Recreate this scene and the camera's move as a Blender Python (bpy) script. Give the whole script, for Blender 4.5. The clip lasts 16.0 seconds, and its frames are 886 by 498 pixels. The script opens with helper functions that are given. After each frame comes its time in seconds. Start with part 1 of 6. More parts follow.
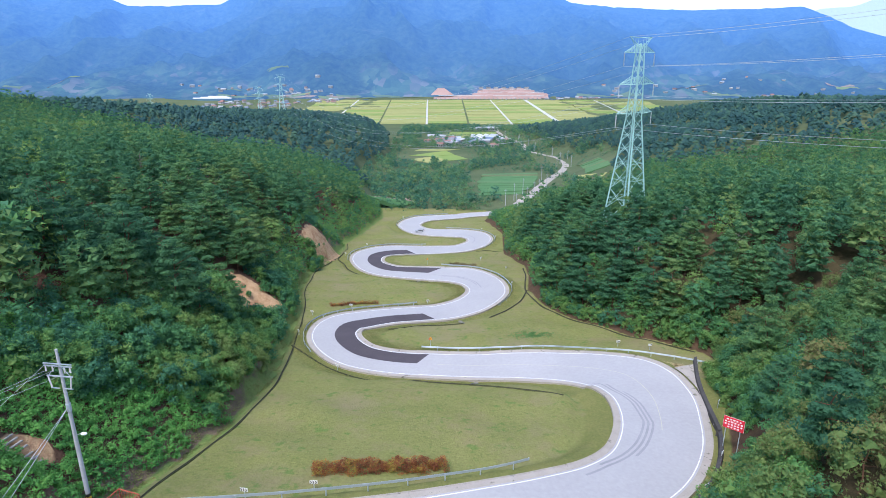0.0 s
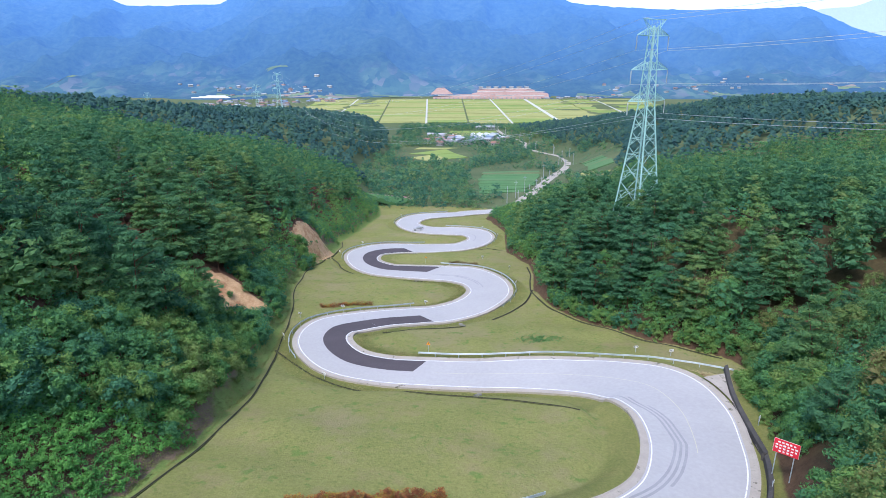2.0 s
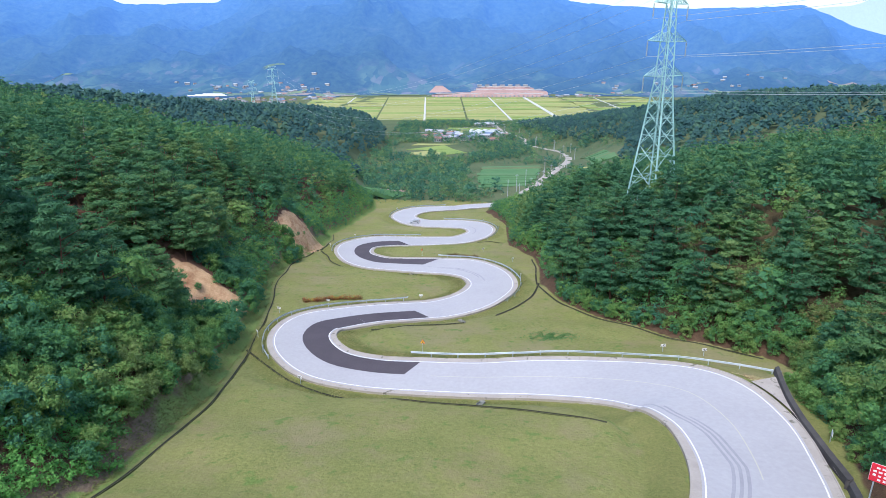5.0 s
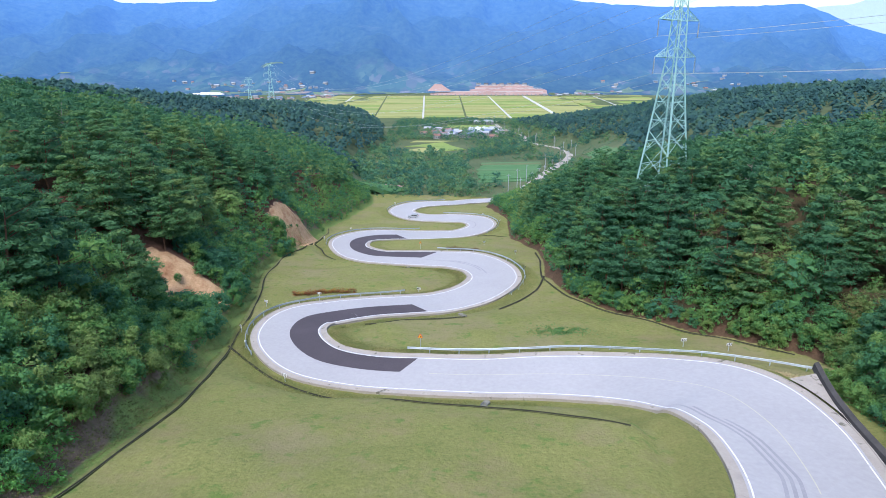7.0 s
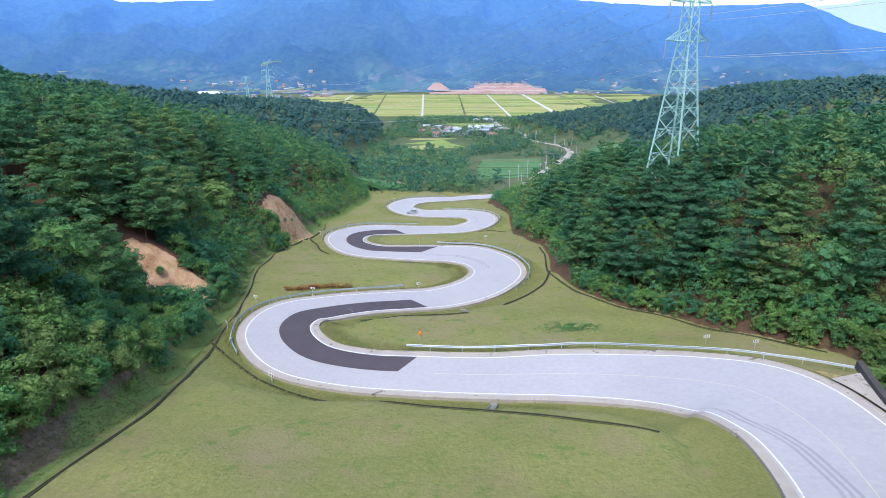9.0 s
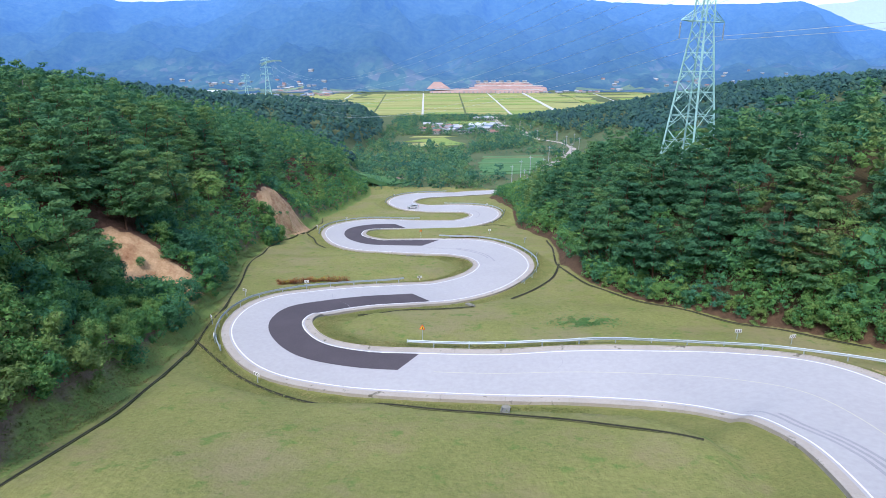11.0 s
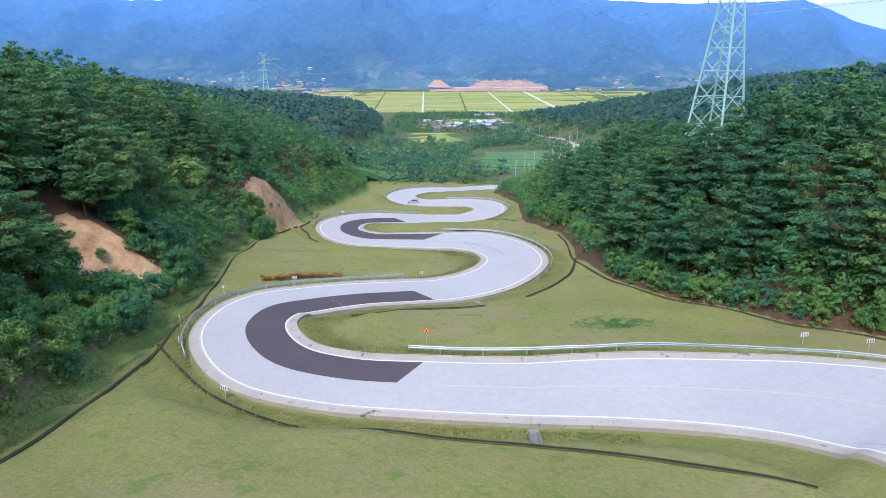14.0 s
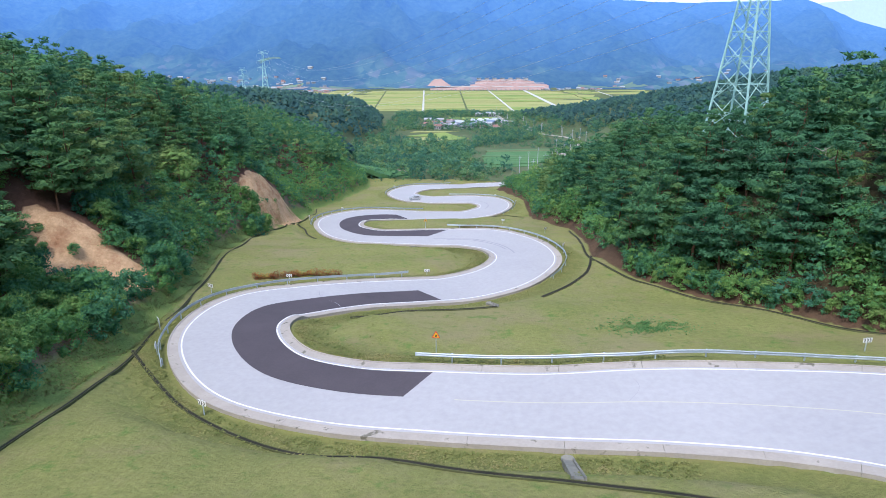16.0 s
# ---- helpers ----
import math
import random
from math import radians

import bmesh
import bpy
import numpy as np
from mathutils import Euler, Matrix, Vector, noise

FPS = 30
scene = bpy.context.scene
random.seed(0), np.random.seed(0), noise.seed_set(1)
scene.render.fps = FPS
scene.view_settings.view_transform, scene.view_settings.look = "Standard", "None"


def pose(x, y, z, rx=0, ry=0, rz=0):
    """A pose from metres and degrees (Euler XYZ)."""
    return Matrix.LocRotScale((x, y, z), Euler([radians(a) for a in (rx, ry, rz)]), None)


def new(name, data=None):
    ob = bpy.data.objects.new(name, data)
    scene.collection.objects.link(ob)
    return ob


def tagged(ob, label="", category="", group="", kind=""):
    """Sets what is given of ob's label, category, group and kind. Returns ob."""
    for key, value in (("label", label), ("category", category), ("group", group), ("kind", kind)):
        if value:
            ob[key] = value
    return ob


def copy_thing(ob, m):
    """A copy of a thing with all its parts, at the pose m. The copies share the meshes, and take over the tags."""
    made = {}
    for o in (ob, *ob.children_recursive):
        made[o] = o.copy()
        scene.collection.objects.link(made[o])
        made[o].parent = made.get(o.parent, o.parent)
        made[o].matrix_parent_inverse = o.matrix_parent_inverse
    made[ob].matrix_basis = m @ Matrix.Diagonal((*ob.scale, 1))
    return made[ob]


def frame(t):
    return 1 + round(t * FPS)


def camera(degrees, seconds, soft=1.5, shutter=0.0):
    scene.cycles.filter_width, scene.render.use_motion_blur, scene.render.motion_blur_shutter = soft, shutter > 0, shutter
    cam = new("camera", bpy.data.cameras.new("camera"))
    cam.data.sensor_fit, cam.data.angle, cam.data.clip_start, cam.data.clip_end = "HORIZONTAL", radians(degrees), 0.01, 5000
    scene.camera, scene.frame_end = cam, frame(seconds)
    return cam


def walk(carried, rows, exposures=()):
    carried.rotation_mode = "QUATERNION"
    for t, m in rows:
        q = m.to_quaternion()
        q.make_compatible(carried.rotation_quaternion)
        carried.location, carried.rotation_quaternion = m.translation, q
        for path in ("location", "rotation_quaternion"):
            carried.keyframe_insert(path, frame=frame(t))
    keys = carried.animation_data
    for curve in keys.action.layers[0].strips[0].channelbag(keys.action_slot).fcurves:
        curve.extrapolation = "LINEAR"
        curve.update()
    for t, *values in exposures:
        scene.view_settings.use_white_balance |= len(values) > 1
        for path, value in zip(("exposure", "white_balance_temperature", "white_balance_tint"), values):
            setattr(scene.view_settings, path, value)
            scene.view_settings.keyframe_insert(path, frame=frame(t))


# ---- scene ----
cam = camera(73.7, 16.0, soft=0.55)
METRES, EYE, TILT, LEAN, TURN = 52.0, 60.0, -17.8, 0.0, 0.0
ROWS = [
    (0.0, 0.0, 0.0, 0.0, 0.0, 0.0, -0.0),
    (0.5, 0.0008, 0.0431, -0.0031, -0.01, 0.02, -0.0),
    (1.0, 0.0011, 0.0849, -0.0069, -0.01, 0.03, -0.01),
    (1.5, 0.0013, 0.1259, -0.0119, -0.02, 0.04, -0.01),
    (2.0, 0.0025, 0.1665, -0.0175, -0.02, 0.06, 0.0),
    (2.5, 0.0042, 0.2059, -0.0243, -0.01, 0.05, 0.02),
    (3.0, 0.0057, 0.2439, -0.0324, -0.02, 0.06, 0.02),
    (3.5, 0.0068, 0.2799, -0.0404, -0.05, 0.05, 0.01),
    (4.0, 0.0082, 0.3144, -0.0483, -0.08, 0.07, 0.0),
    (6.5, 0.0083, 0.4711, -0.0944, -0.25, 0.02, 0.09),
    (7.0, 0.0072, 0.4989, -0.1035, -0.26, 0.03, 0.09),
    (7.5, 0.0057, 0.5251, -0.1118, -0.29, 0.02, 0.11),
    (8.0, 0.0046, 0.5496, -0.1183, -0.31, 0.02, 0.12),
    (8.5, 0.0034, 0.5732, -0.1235, -0.34, 0.02, 0.14),
    (9.0, 0.0016, 0.5969, -0.1299, -0.34, 0.01, 0.14),
    (11.5, -0.0086, 0.7287, -0.1671, -0.31, -0.0, 0.23),
    (12.0, -0.0101, 0.7566, -0.1726, -0.33, -0.01, 0.23),
    (12.5, -0.0119, 0.7844, -0.1759, -0.32, -0.02, 0.24),
    (13.0, -0.0146, 0.8127, -0.1779, -0.32, -0.01, 0.22),
    (13.5, -0.0179, 0.841, -0.1808, -0.32, -0.03, 0.22),
    (14.0, -0.0212, 0.8692, -0.183, -0.32, -0.03, 0.21),
    (14.5, -0.0248, 0.8965, -0.1857, -0.33, -0.03, 0.19),
    (15.0, -0.0295, 0.9229, -0.1887, -0.33, -0.04, 0.2),
    (15.5, -0.0348, 0.9489, -0.1911, -0.32, -0.03, 0.2),
    (16.0, -0.0396, 0.9745, -0.193, -0.31, -0.06, 0.19),
]
walk(cam, [(t, pose(0, 0, EYE, TILT, LEAN, TURN) @ pose(METRES * x, METRES * 1.2765 * y, METRES * z, 90 + pitch, roll, yaw)) for t, x, y, z, yaw, pitch, roll in ROWS], exposures=[(0.0, 1.05, 5980, 12), (16.0, 1.05, 5980, 12)])

# ---- world, sun, exposure ----
world = bpy.data.worlds.new("world")
scene.world = world
world.use_nodes = True
wn = world.node_tree
sky = wn.nodes.new("ShaderNodeTexSky")
sky.sky_type, sky.sun_disc = "NISHITA", False
SUN_HEIGHT, SUN_WAY = radians(58), radians(206)
sky.sun_elevation, sky.sun_rotation = SUN_HEIGHT, SUN_WAY
sky.air_density, sky.dust_density, sky.ozone_density = 1.0, 2.2, 1.0
wn.nodes["Background"].inputs["Strength"].default_value = 0.15
wn.links.new(sky.outputs[0], wn.nodes["Background"].inputs["Color"])
sun = new("sun", bpy.data.lights.new("sun", "SUN"))
sun.data.energy, sun.data.angle, sun.data.color = 1.5, radians(18), (1.0, 0.96, 0.9)
sun.matrix_world = Matrix.Rotation(-SUN_WAY, 4, "Z") @ Matrix.Rotation(SUN_HEIGHT - radians(90), 4, "X")

# ---- materials ----
def shader(name, rough=0.8, spec=0.3, metal=0.0):
    m = bpy.data.materials.new(name)
    m.use_nodes = True
    b = m.node_tree.nodes["Principled BSDF"]
    b.inputs["Roughness"].default_value = rough
    b.inputs["Specular IOR Level"].default_value = spec
    b.inputs["Metallic"].default_value = metal
    return m, m.node_tree, b


def ramp(nt, fac, stops):
    r = nt.nodes.new("ShaderNodeValToRGB")
    while len(r.color_ramp.elements) < len(stops):
        r.color_ramp.elements.new(0.5)
    for e, (p, c) in zip(r.color_ramp.elements, stops):
        e.position, e.color = p, (*c, 1)
    nt.links.new(fac, r.inputs[0])
    return r.outputs[0]


def grain(nt, size, detail=4, rough=0.6, stretch=None):
    """Noise over the place, blotches about size metres across."""
    g = nt.nodes.new("ShaderNodeNewGeometry").outputs["Position"]
    if stretch:
        mp = nt.nodes.new("ShaderNodeMapping")
        mp.inputs["Scale"].default_value = stretch
        nt.links.new(g, mp.inputs[0])
        g = mp.outputs[0]
    n = nt.nodes.new("ShaderNodeTexNoise")
    n.inputs["Scale"].default_value, n.inputs["Detail"].default_value, n.inputs["Roughness"].default_value = 1 / size, detail, rough
    nt.links.new(g, n.inputs["Vector"])
    return n.outputs[0]


def mix(nt, fac, a, b, how="MIX"):
    x = nt.nodes.new("ShaderNodeMix")
    x.data_type, x.blend_type = "RGBA", how
    for k, v in ((0, fac), (6, a), (7, b)):
        if isinstance(v, (float, int)):
            x.inputs[k].default_value = v
        elif isinstance(v, tuple):
            x.inputs[k].default_value = (*v, 1)
        else:
            nt.links.new(v, x.inputs[k])
    return x.outputs[2]


def bump(nt, b, height, depth, strength=0.6):
    n = nt.nodes.new("ShaderNodeBump")
    n.inputs["Distance"].default_value, n.inputs["Strength"].default_value = depth, strength
    nt.links.new(height, n.inputs["Height"])
    nt.links.new(n.outputs[0], b.inputs["Normal"])


def surface(name, dark, light, size, fine, rough=0.85, spec=0.25, depth=0.03, metal=0.0, spots=None):
    """Two-scale colour between dark and light, fine relief, and odd spots."""
    m, nt, b = shader(name, rough, spec, metal)
    broad, small = grain(nt, size), grain(nt, fine, 3)
    c = ramp(nt, broad, [(0.3, dark), (0.7, light)])
    mid = tuple((p + q) / 2 for p, q in zip(dark, light))
    c = mix(nt, 0.45, c, ramp(nt, small, [(0.25, tuple(v * 0.84 for v in mid)), (0.75, tuple(min(v * 1.14, 1) for v in mid))]))
    if spots:
        c = mix(nt, ramp(nt, grain(nt, spots[1], 5), [(spots[2], (0, 0, 0)), (spots[2] + 0.07, (1, 1, 1))]), c, spots[0])
    nt.links.new(c, b.inputs["Base Color"])
    bump(nt, b, small, depth)
    return m


def foliage(name, stops, rough=0.7, whole=0.5, patch=25, thin_part=0.3, by_tree=False):
    """Leaves: the tint differs from tree to tree, from place to place and a little from leaf to leaf."""
    m, nt, b = shader(name, rough, 0.2)
    isl = nt.nodes.new("ShaderNodeNewGeometry").outputs["Random Per Island"]
    if by_tree:
        at = nt.nodes.new("ShaderNodeAttribute")
        at.attribute_name = "tree_tint"
        ob = at.outputs["Fac"]
    else:
        ob = nt.nodes.new("ShaderNodeObjectInfo").outputs["Random"]
    big = nt.nodes.new("ShaderNodeMapRange")
    nt.links.new(grain(nt, patch, 3), big.inputs["Value"])
    big.inputs["From Min"].default_value, big.inputs["From Max"].default_value = 0.27, 0.73
    def plus(f, k, g):
        n = nt.nodes.new("ShaderNodeMath"); n.operation = "MULTIPLY_ADD"
        nt.links.new(f, n.inputs[0]); n.inputs[1].default_value = k
        if isinstance(g, float):
            n.inputs[2].default_value = g
        else:
            nt.links.new(g, n.inputs[2])
        return n.outputs[0]
    leaf = 0.3
    t = plus(big.outputs[0], 1 - 0.6 * whole, 0.3 * whole - leaf / 2 - whole / 2)
    t = plus(isl, leaf, plus(ob, whole, t))
    tint = ramp(nt, t, stops)
    nt.links.new(tint, b.inputs["Base Color"])
    thin = nt.nodes.new("ShaderNodeBsdfTranslucent")
    nt.links.new(tint, thin.inputs["Color"])
    blend = nt.nodes.new("ShaderNodeMixShader")
    blend.inputs[0].default_value = thin_part
    nt.links.new(b.outputs[0], blend.inputs[1])
    nt.links.new(thin.outputs[0], blend.inputs[2])
    full = blend.outputs[0]
    nt.links.new(full, nt.nodes["Material Output"].inputs["Surface"])
    return m


def two_tone(nt, dark, light, size, fine):
    mid = tuple((p + q) / 2 for p, q in zip(dark, light))
    c = ramp(nt, grain(nt, size, 6, 0.7), [(0.33, dark), (0.67, light)])
    return mix(nt, 0.45, c, ramp(nt, grain(nt, fine, 3), [(0.25, tuple(v * 0.6 for v in mid)), (0.75, tuple(v * 1.38 for v in mid))]))


def lawn():
    """Mown grass, with the rough verge, needle litter, forest floor and bare banks where they begin."""
    m, nt, b = shader("lawn", 0.95, 0.1)
    c = two_tone(nt, (0.15, 0.173, 0.05), (0.235, 0.23, 0.086), 13, 0.4)
    c = mix(nt, ramp(nt, grain(nt, 7, 7, 0.72), [(0.5, (0, 0, 0)), (0.68, (0.75, 0.75, 0.75))]), c, (0.23, 0.192, 0.1))
    c = mix(nt, ramp(nt, grain(nt, 19, 6, 0.7), [(0.5, (0, 0, 0)), (0.64, (0.6, 0.6, 0.6))]), c, (0.235, 0.2, 0.115))
    c = mix(nt, ramp(nt, grain(nt, 1.1, 7, 0.8), [(0.52, (0, 0, 0)), (0.68, (0.55, 0.55, 0.55))]), c, (0.095, 0.125, 0.035))
    c = mix(nt, ramp(nt, grain(nt, 2.2, 4), [(0.58, (0, 0, 0)), (0.7, (0.65, 0.65, 0.65))]), c, (0.09, 0.17, 0.035))
    def where(field, lo, hi, wobble=1.2, size=1.6):
        at = nt.nodes.new("ShaderNodeAttribute")
        at.attribute_name = field
        n = nt.nodes.new("ShaderNodeMath"); n.operation = "MULTIPLY_ADD"
        nt.links.new(grain(nt, size, 4), n.inputs[0]); n.inputs[1].default_value = wobble * 2
        nt.links.new(at.outputs["Fac"], n.inputs[2])
        r = nt.nodes.new("ShaderNodeMapRange")
        r.inputs["From Min"].default_value, r.inputs["From Max"].default_value = lo + wobble, hi + wobble
        nt.links.new(n.outputs[0], r.inputs["Value"])
        return r.outputs[0]
    def both(f, g):
        n = nt.nodes.new("ShaderNodeMath"); n.operation = "MULTIPLY"
        nt.links.new(f, n.inputs[0]); nt.links.new(g, n.inputs[1])
        return n.outputs[0]
    verge = both(where("beyond_kerb", 1.2, 1.6, 0.3), where("beyond_kerb", 5.2, 4.4, 0.8))
    c = mix(nt, verge, c, two_tone(nt, (0.12, 0.145, 0.04), (0.205, 0.195, 0.072), 2.5, 0.3))
    c = mix(nt, where("beyond_left", 0.0, 0.5, 0.3), c, two_tone(nt, (0.12, 0.2, 0.05), (0.22, 0.26, 0.08), 1.5, 0.25))
    c = mix(nt, where("beyond_left", 2.2, 3.0), c, two_tone(nt, (0.13, 0.095, 0.065), (0.25, 0.18, 0.12), 1.5, 0.22))
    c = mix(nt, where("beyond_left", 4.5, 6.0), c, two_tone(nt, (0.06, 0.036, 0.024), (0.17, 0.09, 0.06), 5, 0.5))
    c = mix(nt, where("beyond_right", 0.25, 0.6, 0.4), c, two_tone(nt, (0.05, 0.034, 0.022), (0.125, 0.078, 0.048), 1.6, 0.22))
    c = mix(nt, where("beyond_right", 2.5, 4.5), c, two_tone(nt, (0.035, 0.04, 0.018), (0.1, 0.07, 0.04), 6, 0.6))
    c = mix(nt, where("bank", 1.0, 0.85, 0.12, 1.0), c, mix(nt, ramp(nt, grain(nt, 3.2, 6, 0.75), [(0.48, (0, 0, 0)), (0.66, (1, 1, 1))]), two_tone(nt, (0.33, 0.205, 0.11), (0.56, 0.38, 0.225), 1.2, 0.25), two_tone(nt, (0.2, 0.1, 0.052), (0.37, 0.2, 0.11), 0.9, 0.2)))
    nt.links.new(c, b.inputs["Base Color"])
    bump(nt, b, grain(nt, 0.3, 5), 0.16, 0.9)
    return m


LAWN = lawn()
VALLEY = surface("valley_scrub", (0.045, 0.085, 0.04), (0.13, 0.145, 0.075), 35, 3, 0.95, 0.1, 0.4)
PLAIN = surface("valley_plain", (0.06, 0.1, 0.04), (0.14, 0.15, 0.08), 120, 14, 0.95, 0.1, 0.4)
CONCRETE = surface("road_concrete", (0.34, 0.335, 0.347), (0.39, 0.385, 0.396), 9, 0.5, 0.8, 0.3, 0.006, spots=((0.3, 0.295, 0.3), 2.6, 0.73))
GUTTER = surface("gutter_concrete", (0.29, 0.262, 0.23), (0.43, 0.39, 0.345), 2.2, 0.2, 0.9, 0.2, 0.01, spots=((0.15, 0.14, 0.11), 1.1, 0.61))
ANTISKID = surface("antiskid_surfacing", (0.062, 0.054, 0.063), (0.09, 0.078, 0.088), 5, 0.2, 0.9, 0.2, 0.004)
WHITE = surface("road_paint", (0.62, 0.62, 0.62), (0.76, 0.76, 0.76), 3, 0.2, 0.7, 0.3, 0.002, spots=((0.45, 0.44, 0.43), 0.7, 0.6))
FADED = surface("faded_yellow_paint", (0.44, 0.42, 0.33), (0.51, 0.49, 0.39), 2, 0.2, 0.8, 0.2, 0.002)
TYRE = surface("tyre_marks", (0.24, 0.24, 0.26), (0.34, 0.34, 0.36), 3, 0.2, 0.8, 0.2, 0.002)
STEEL = surface("galvanised_steel", (0.36, 0.42, 0.47), (0.48, 0.54, 0.59), 2, 0.3, 0.5, 0.5, 0.002, 0.35)
TOWER_PAINT = surface("pale_green_tower_paint", (0.27, 0.48, 0.45), (0.38, 0.58, 0.55), 4, 0.5, 0.5, 0.4, 0.002)
BARK = surface("pine_bark", (0.09, 0.05, 0.035), (0.2, 0.11, 0.07), 0.6, 0.1, 0.95, 0.1, 0.03)
PINE_STOPS = [(0.04, (0.052, 0.152, 0.08)), (0.4, (0.073, 0.19, 0.088)), (0.7, (0.112, 0.235, 0.086)), (0.96, (0.185, 0.27, 0.09))]
LEAF_STOPS = [(0.08, (0.055, 0.17, 0.105)), (0.35, (0.074, 0.21, 0.09)), (0.6, (0.11, 0.255, 0.072)), (0.85, (0.18, 0.29, 0.08)), (0.98, (0.17, 0.25, 0.08))]
PINE = foliage("pine_needles", PINE_STOPS, whole=0.7, patch=24, thin_part=0.42)
LEAF = foliage("broad_leaves", LEAF_STOPS, whole=0.65, patch=30)
YOUNG = foliage("young_leaves", [(0.08, (0.05, 0.16, 0.075)), (0.35, (0.085, 0.19, 0.065)), (0.65, (0.14, 0.21, 0.062)), (0.95, (0.2, 0.18, 0.075))], whole=0.75, patch=16)
# leaf tints shifted to blue to carry the haze down the valley
HAZED_VALLEY_LEAF = foliage("hazed_valley_leaves", [(0.08, (0.046, 0.14, 0.105)), (0.4, (0.074, 0.19, 0.11)), (0.7, (0.12, 0.245, 0.105)), (0.95, (0.2, 0.27, 0.11))], whole=0.75, patch=40, by_tree=True)
SCRUB = foliage("undergrowth_leaves", LEAF_STOPS, whole=0.6, patch=14, by_tree=True)
VINE = foliage("vine_leaves", [(0.1, (0.07, 0.22, 0.065)), (0.5, (0.12, 0.32, 0.075)), (0.9, (0.18, 0.39, 0.095))], whole=0.3, patch=4, by_tree=True)
WOODS = foliage("woodland", PINE_STOPS, whole=0.75, patch=28, thin_part=0.42, by_tree=True)
MIXED = foliage("mixed_woodland", LEAF_STOPS, whole=0.75, patch=30, by_tree=True)
# air haze over the far ridges is painted into these bluish base colours
HAZED_WOODS = foliage("hazed_far_woodland", [(0.1, (0.03, 0.085, 0.09)), (0.45, (0.042, 0.108, 0.1)), (0.75, (0.056, 0.13, 0.1)), (0.95, (0.08, 0.155, 0.1))], whole=0.6, patch=60, by_tree=True)

# ---- helpers for meshes ----
def mesh(name, verts, faces, mats, idx=None, smooth=False):
    me = bpy.data.meshes.new(name)
    if isinstance(faces, np.ndarray):
        n, c = faces.shape
        me.vertices.add(len(verts))
        me.vertices.foreach_set("co", np.asarray(verts, np.float32).ravel())
        me.loops.add(n * c)
        me.loops.foreach_set("vertex_index", faces.astype(np.int32).ravel())
        me.polygons.add(n)
        me.polygons.foreach_set("loop_start", np.arange(0, n * c, c, dtype=np.int32))
        if idx is not None:
            me.polygons.foreach_set("material_index", np.asarray(idx, np.int32))
        me.update(calc_edges=True)
    else:
        me.from_pydata([tuple(map(float, v)) for v in verts], [], [tuple(map(int, f)) for f in faces])
        if idx is not None:
            me.polygons.foreach_set("material_index", np.asarray(idx, np.int32))
    me.polygons.foreach_set("use_smooth", np.full(len(me.polygons), smooth))
    for m in mats if isinstance(mats, (list, tuple)) else [mats]:
        me.materials.append(m)
    return me


def child(name, me, parent, label="", at=None):
    ob = new(name, me)
    ob.parent = parent
    if at is not None:
        ob.matrix_basis = at
    return tagged(ob, label)


def part(name, bm, material, parent, label="", at=None):
    me = bpy.data.meshes.new(name)
    bm.to_mesh(me)
    bm.free()
    me.materials.append(material)
    return child(name, me, parent, label, at)


def thing(name, label, category, at, group=""):
    return tagged_at(new(name), at, label, category, group)


def tagged_at(ob, at, label, category, group=""):
    ob.matrix_basis = at
    return tagged(ob, label, category, group)


def box(sx, sy, sz, x=0, y=0, z=0, bevel=0.0, bm=None):
    """A box whose base stands at z."""
    bm = bm or bmesh.new()
    r = bmesh.ops.create_cube(bm, size=1, matrix=Matrix.Translation((x, y, z + sz / 2)) @ Matrix.Diagonal((sx, sy, sz, 1)))
    if bevel:
        es = list({e for v in r["verts"] for e in v.link_edges})
        bmesh.ops.bevel(bm, geom=es, offset=bevel, segments=2, affect="EDGES")
    return bm


def tube(a, b, r0, r1, n=8, bm=None):
    """A tapered rod from a to b."""
    bm = bm or bmesh.new()
    a, b = Vector(a), Vector(b)
    m = Matrix.Translation((a + b) / 2) @ (b - a).to_track_quat("Z", "Y").to_matrix().to_4x4()
    bmesh.ops.create_cone(bm, cap_ends=True, segments=n, radius1=r0, radius2=r1, depth=(b - a).length, matrix=m)
    return bm


# ---- the lie of the land ----
# plan of the winding road, uphill to downhill, then its height and half width along it
BENDS_UPPER = [(-16.6, 38.1), (-9.4, 40.2), (-2.3, 42.6), (4.7, 45.3), (11.6, 48.2), (18.1, 51.7), (23.5, 56.7), (27.4, 63.3), (29.7, 70.3), (30.6, 77.1), (29.2, 83.5), (25.1, 88.2), (19.5, 91.6), (12.7, 93.4), (5.2, 94.6), (-2.3, 95.9), (-9.7, 97.6), (-16.3, 101.2), (-20.8, 107.0), (-22.9, 113.3), (-21.9, 119.3), (-17.6, 123.7)]
BENDS_MIDDLE = [(-12.2, 127.4), (-6.0, 130.6), (0.4, 134.0), (6.0, 138.6), (9.9, 144.5), (12.1, 151.0), (11.9, 157.5), (9.7, 163.5), (5.3, 168.6), (-0.5, 172.6), (-6.7, 176.4), (-12.8, 180.4), (-18.6, 184.9), (-23.2, 190.5), (-26.2, 197.0), (-27.5, 203.6), (-27.0, 210.1), (-23.9, 215.7), (-18.6, 219.8), (-12.3, 223.2), (-5.6, 226.3)]
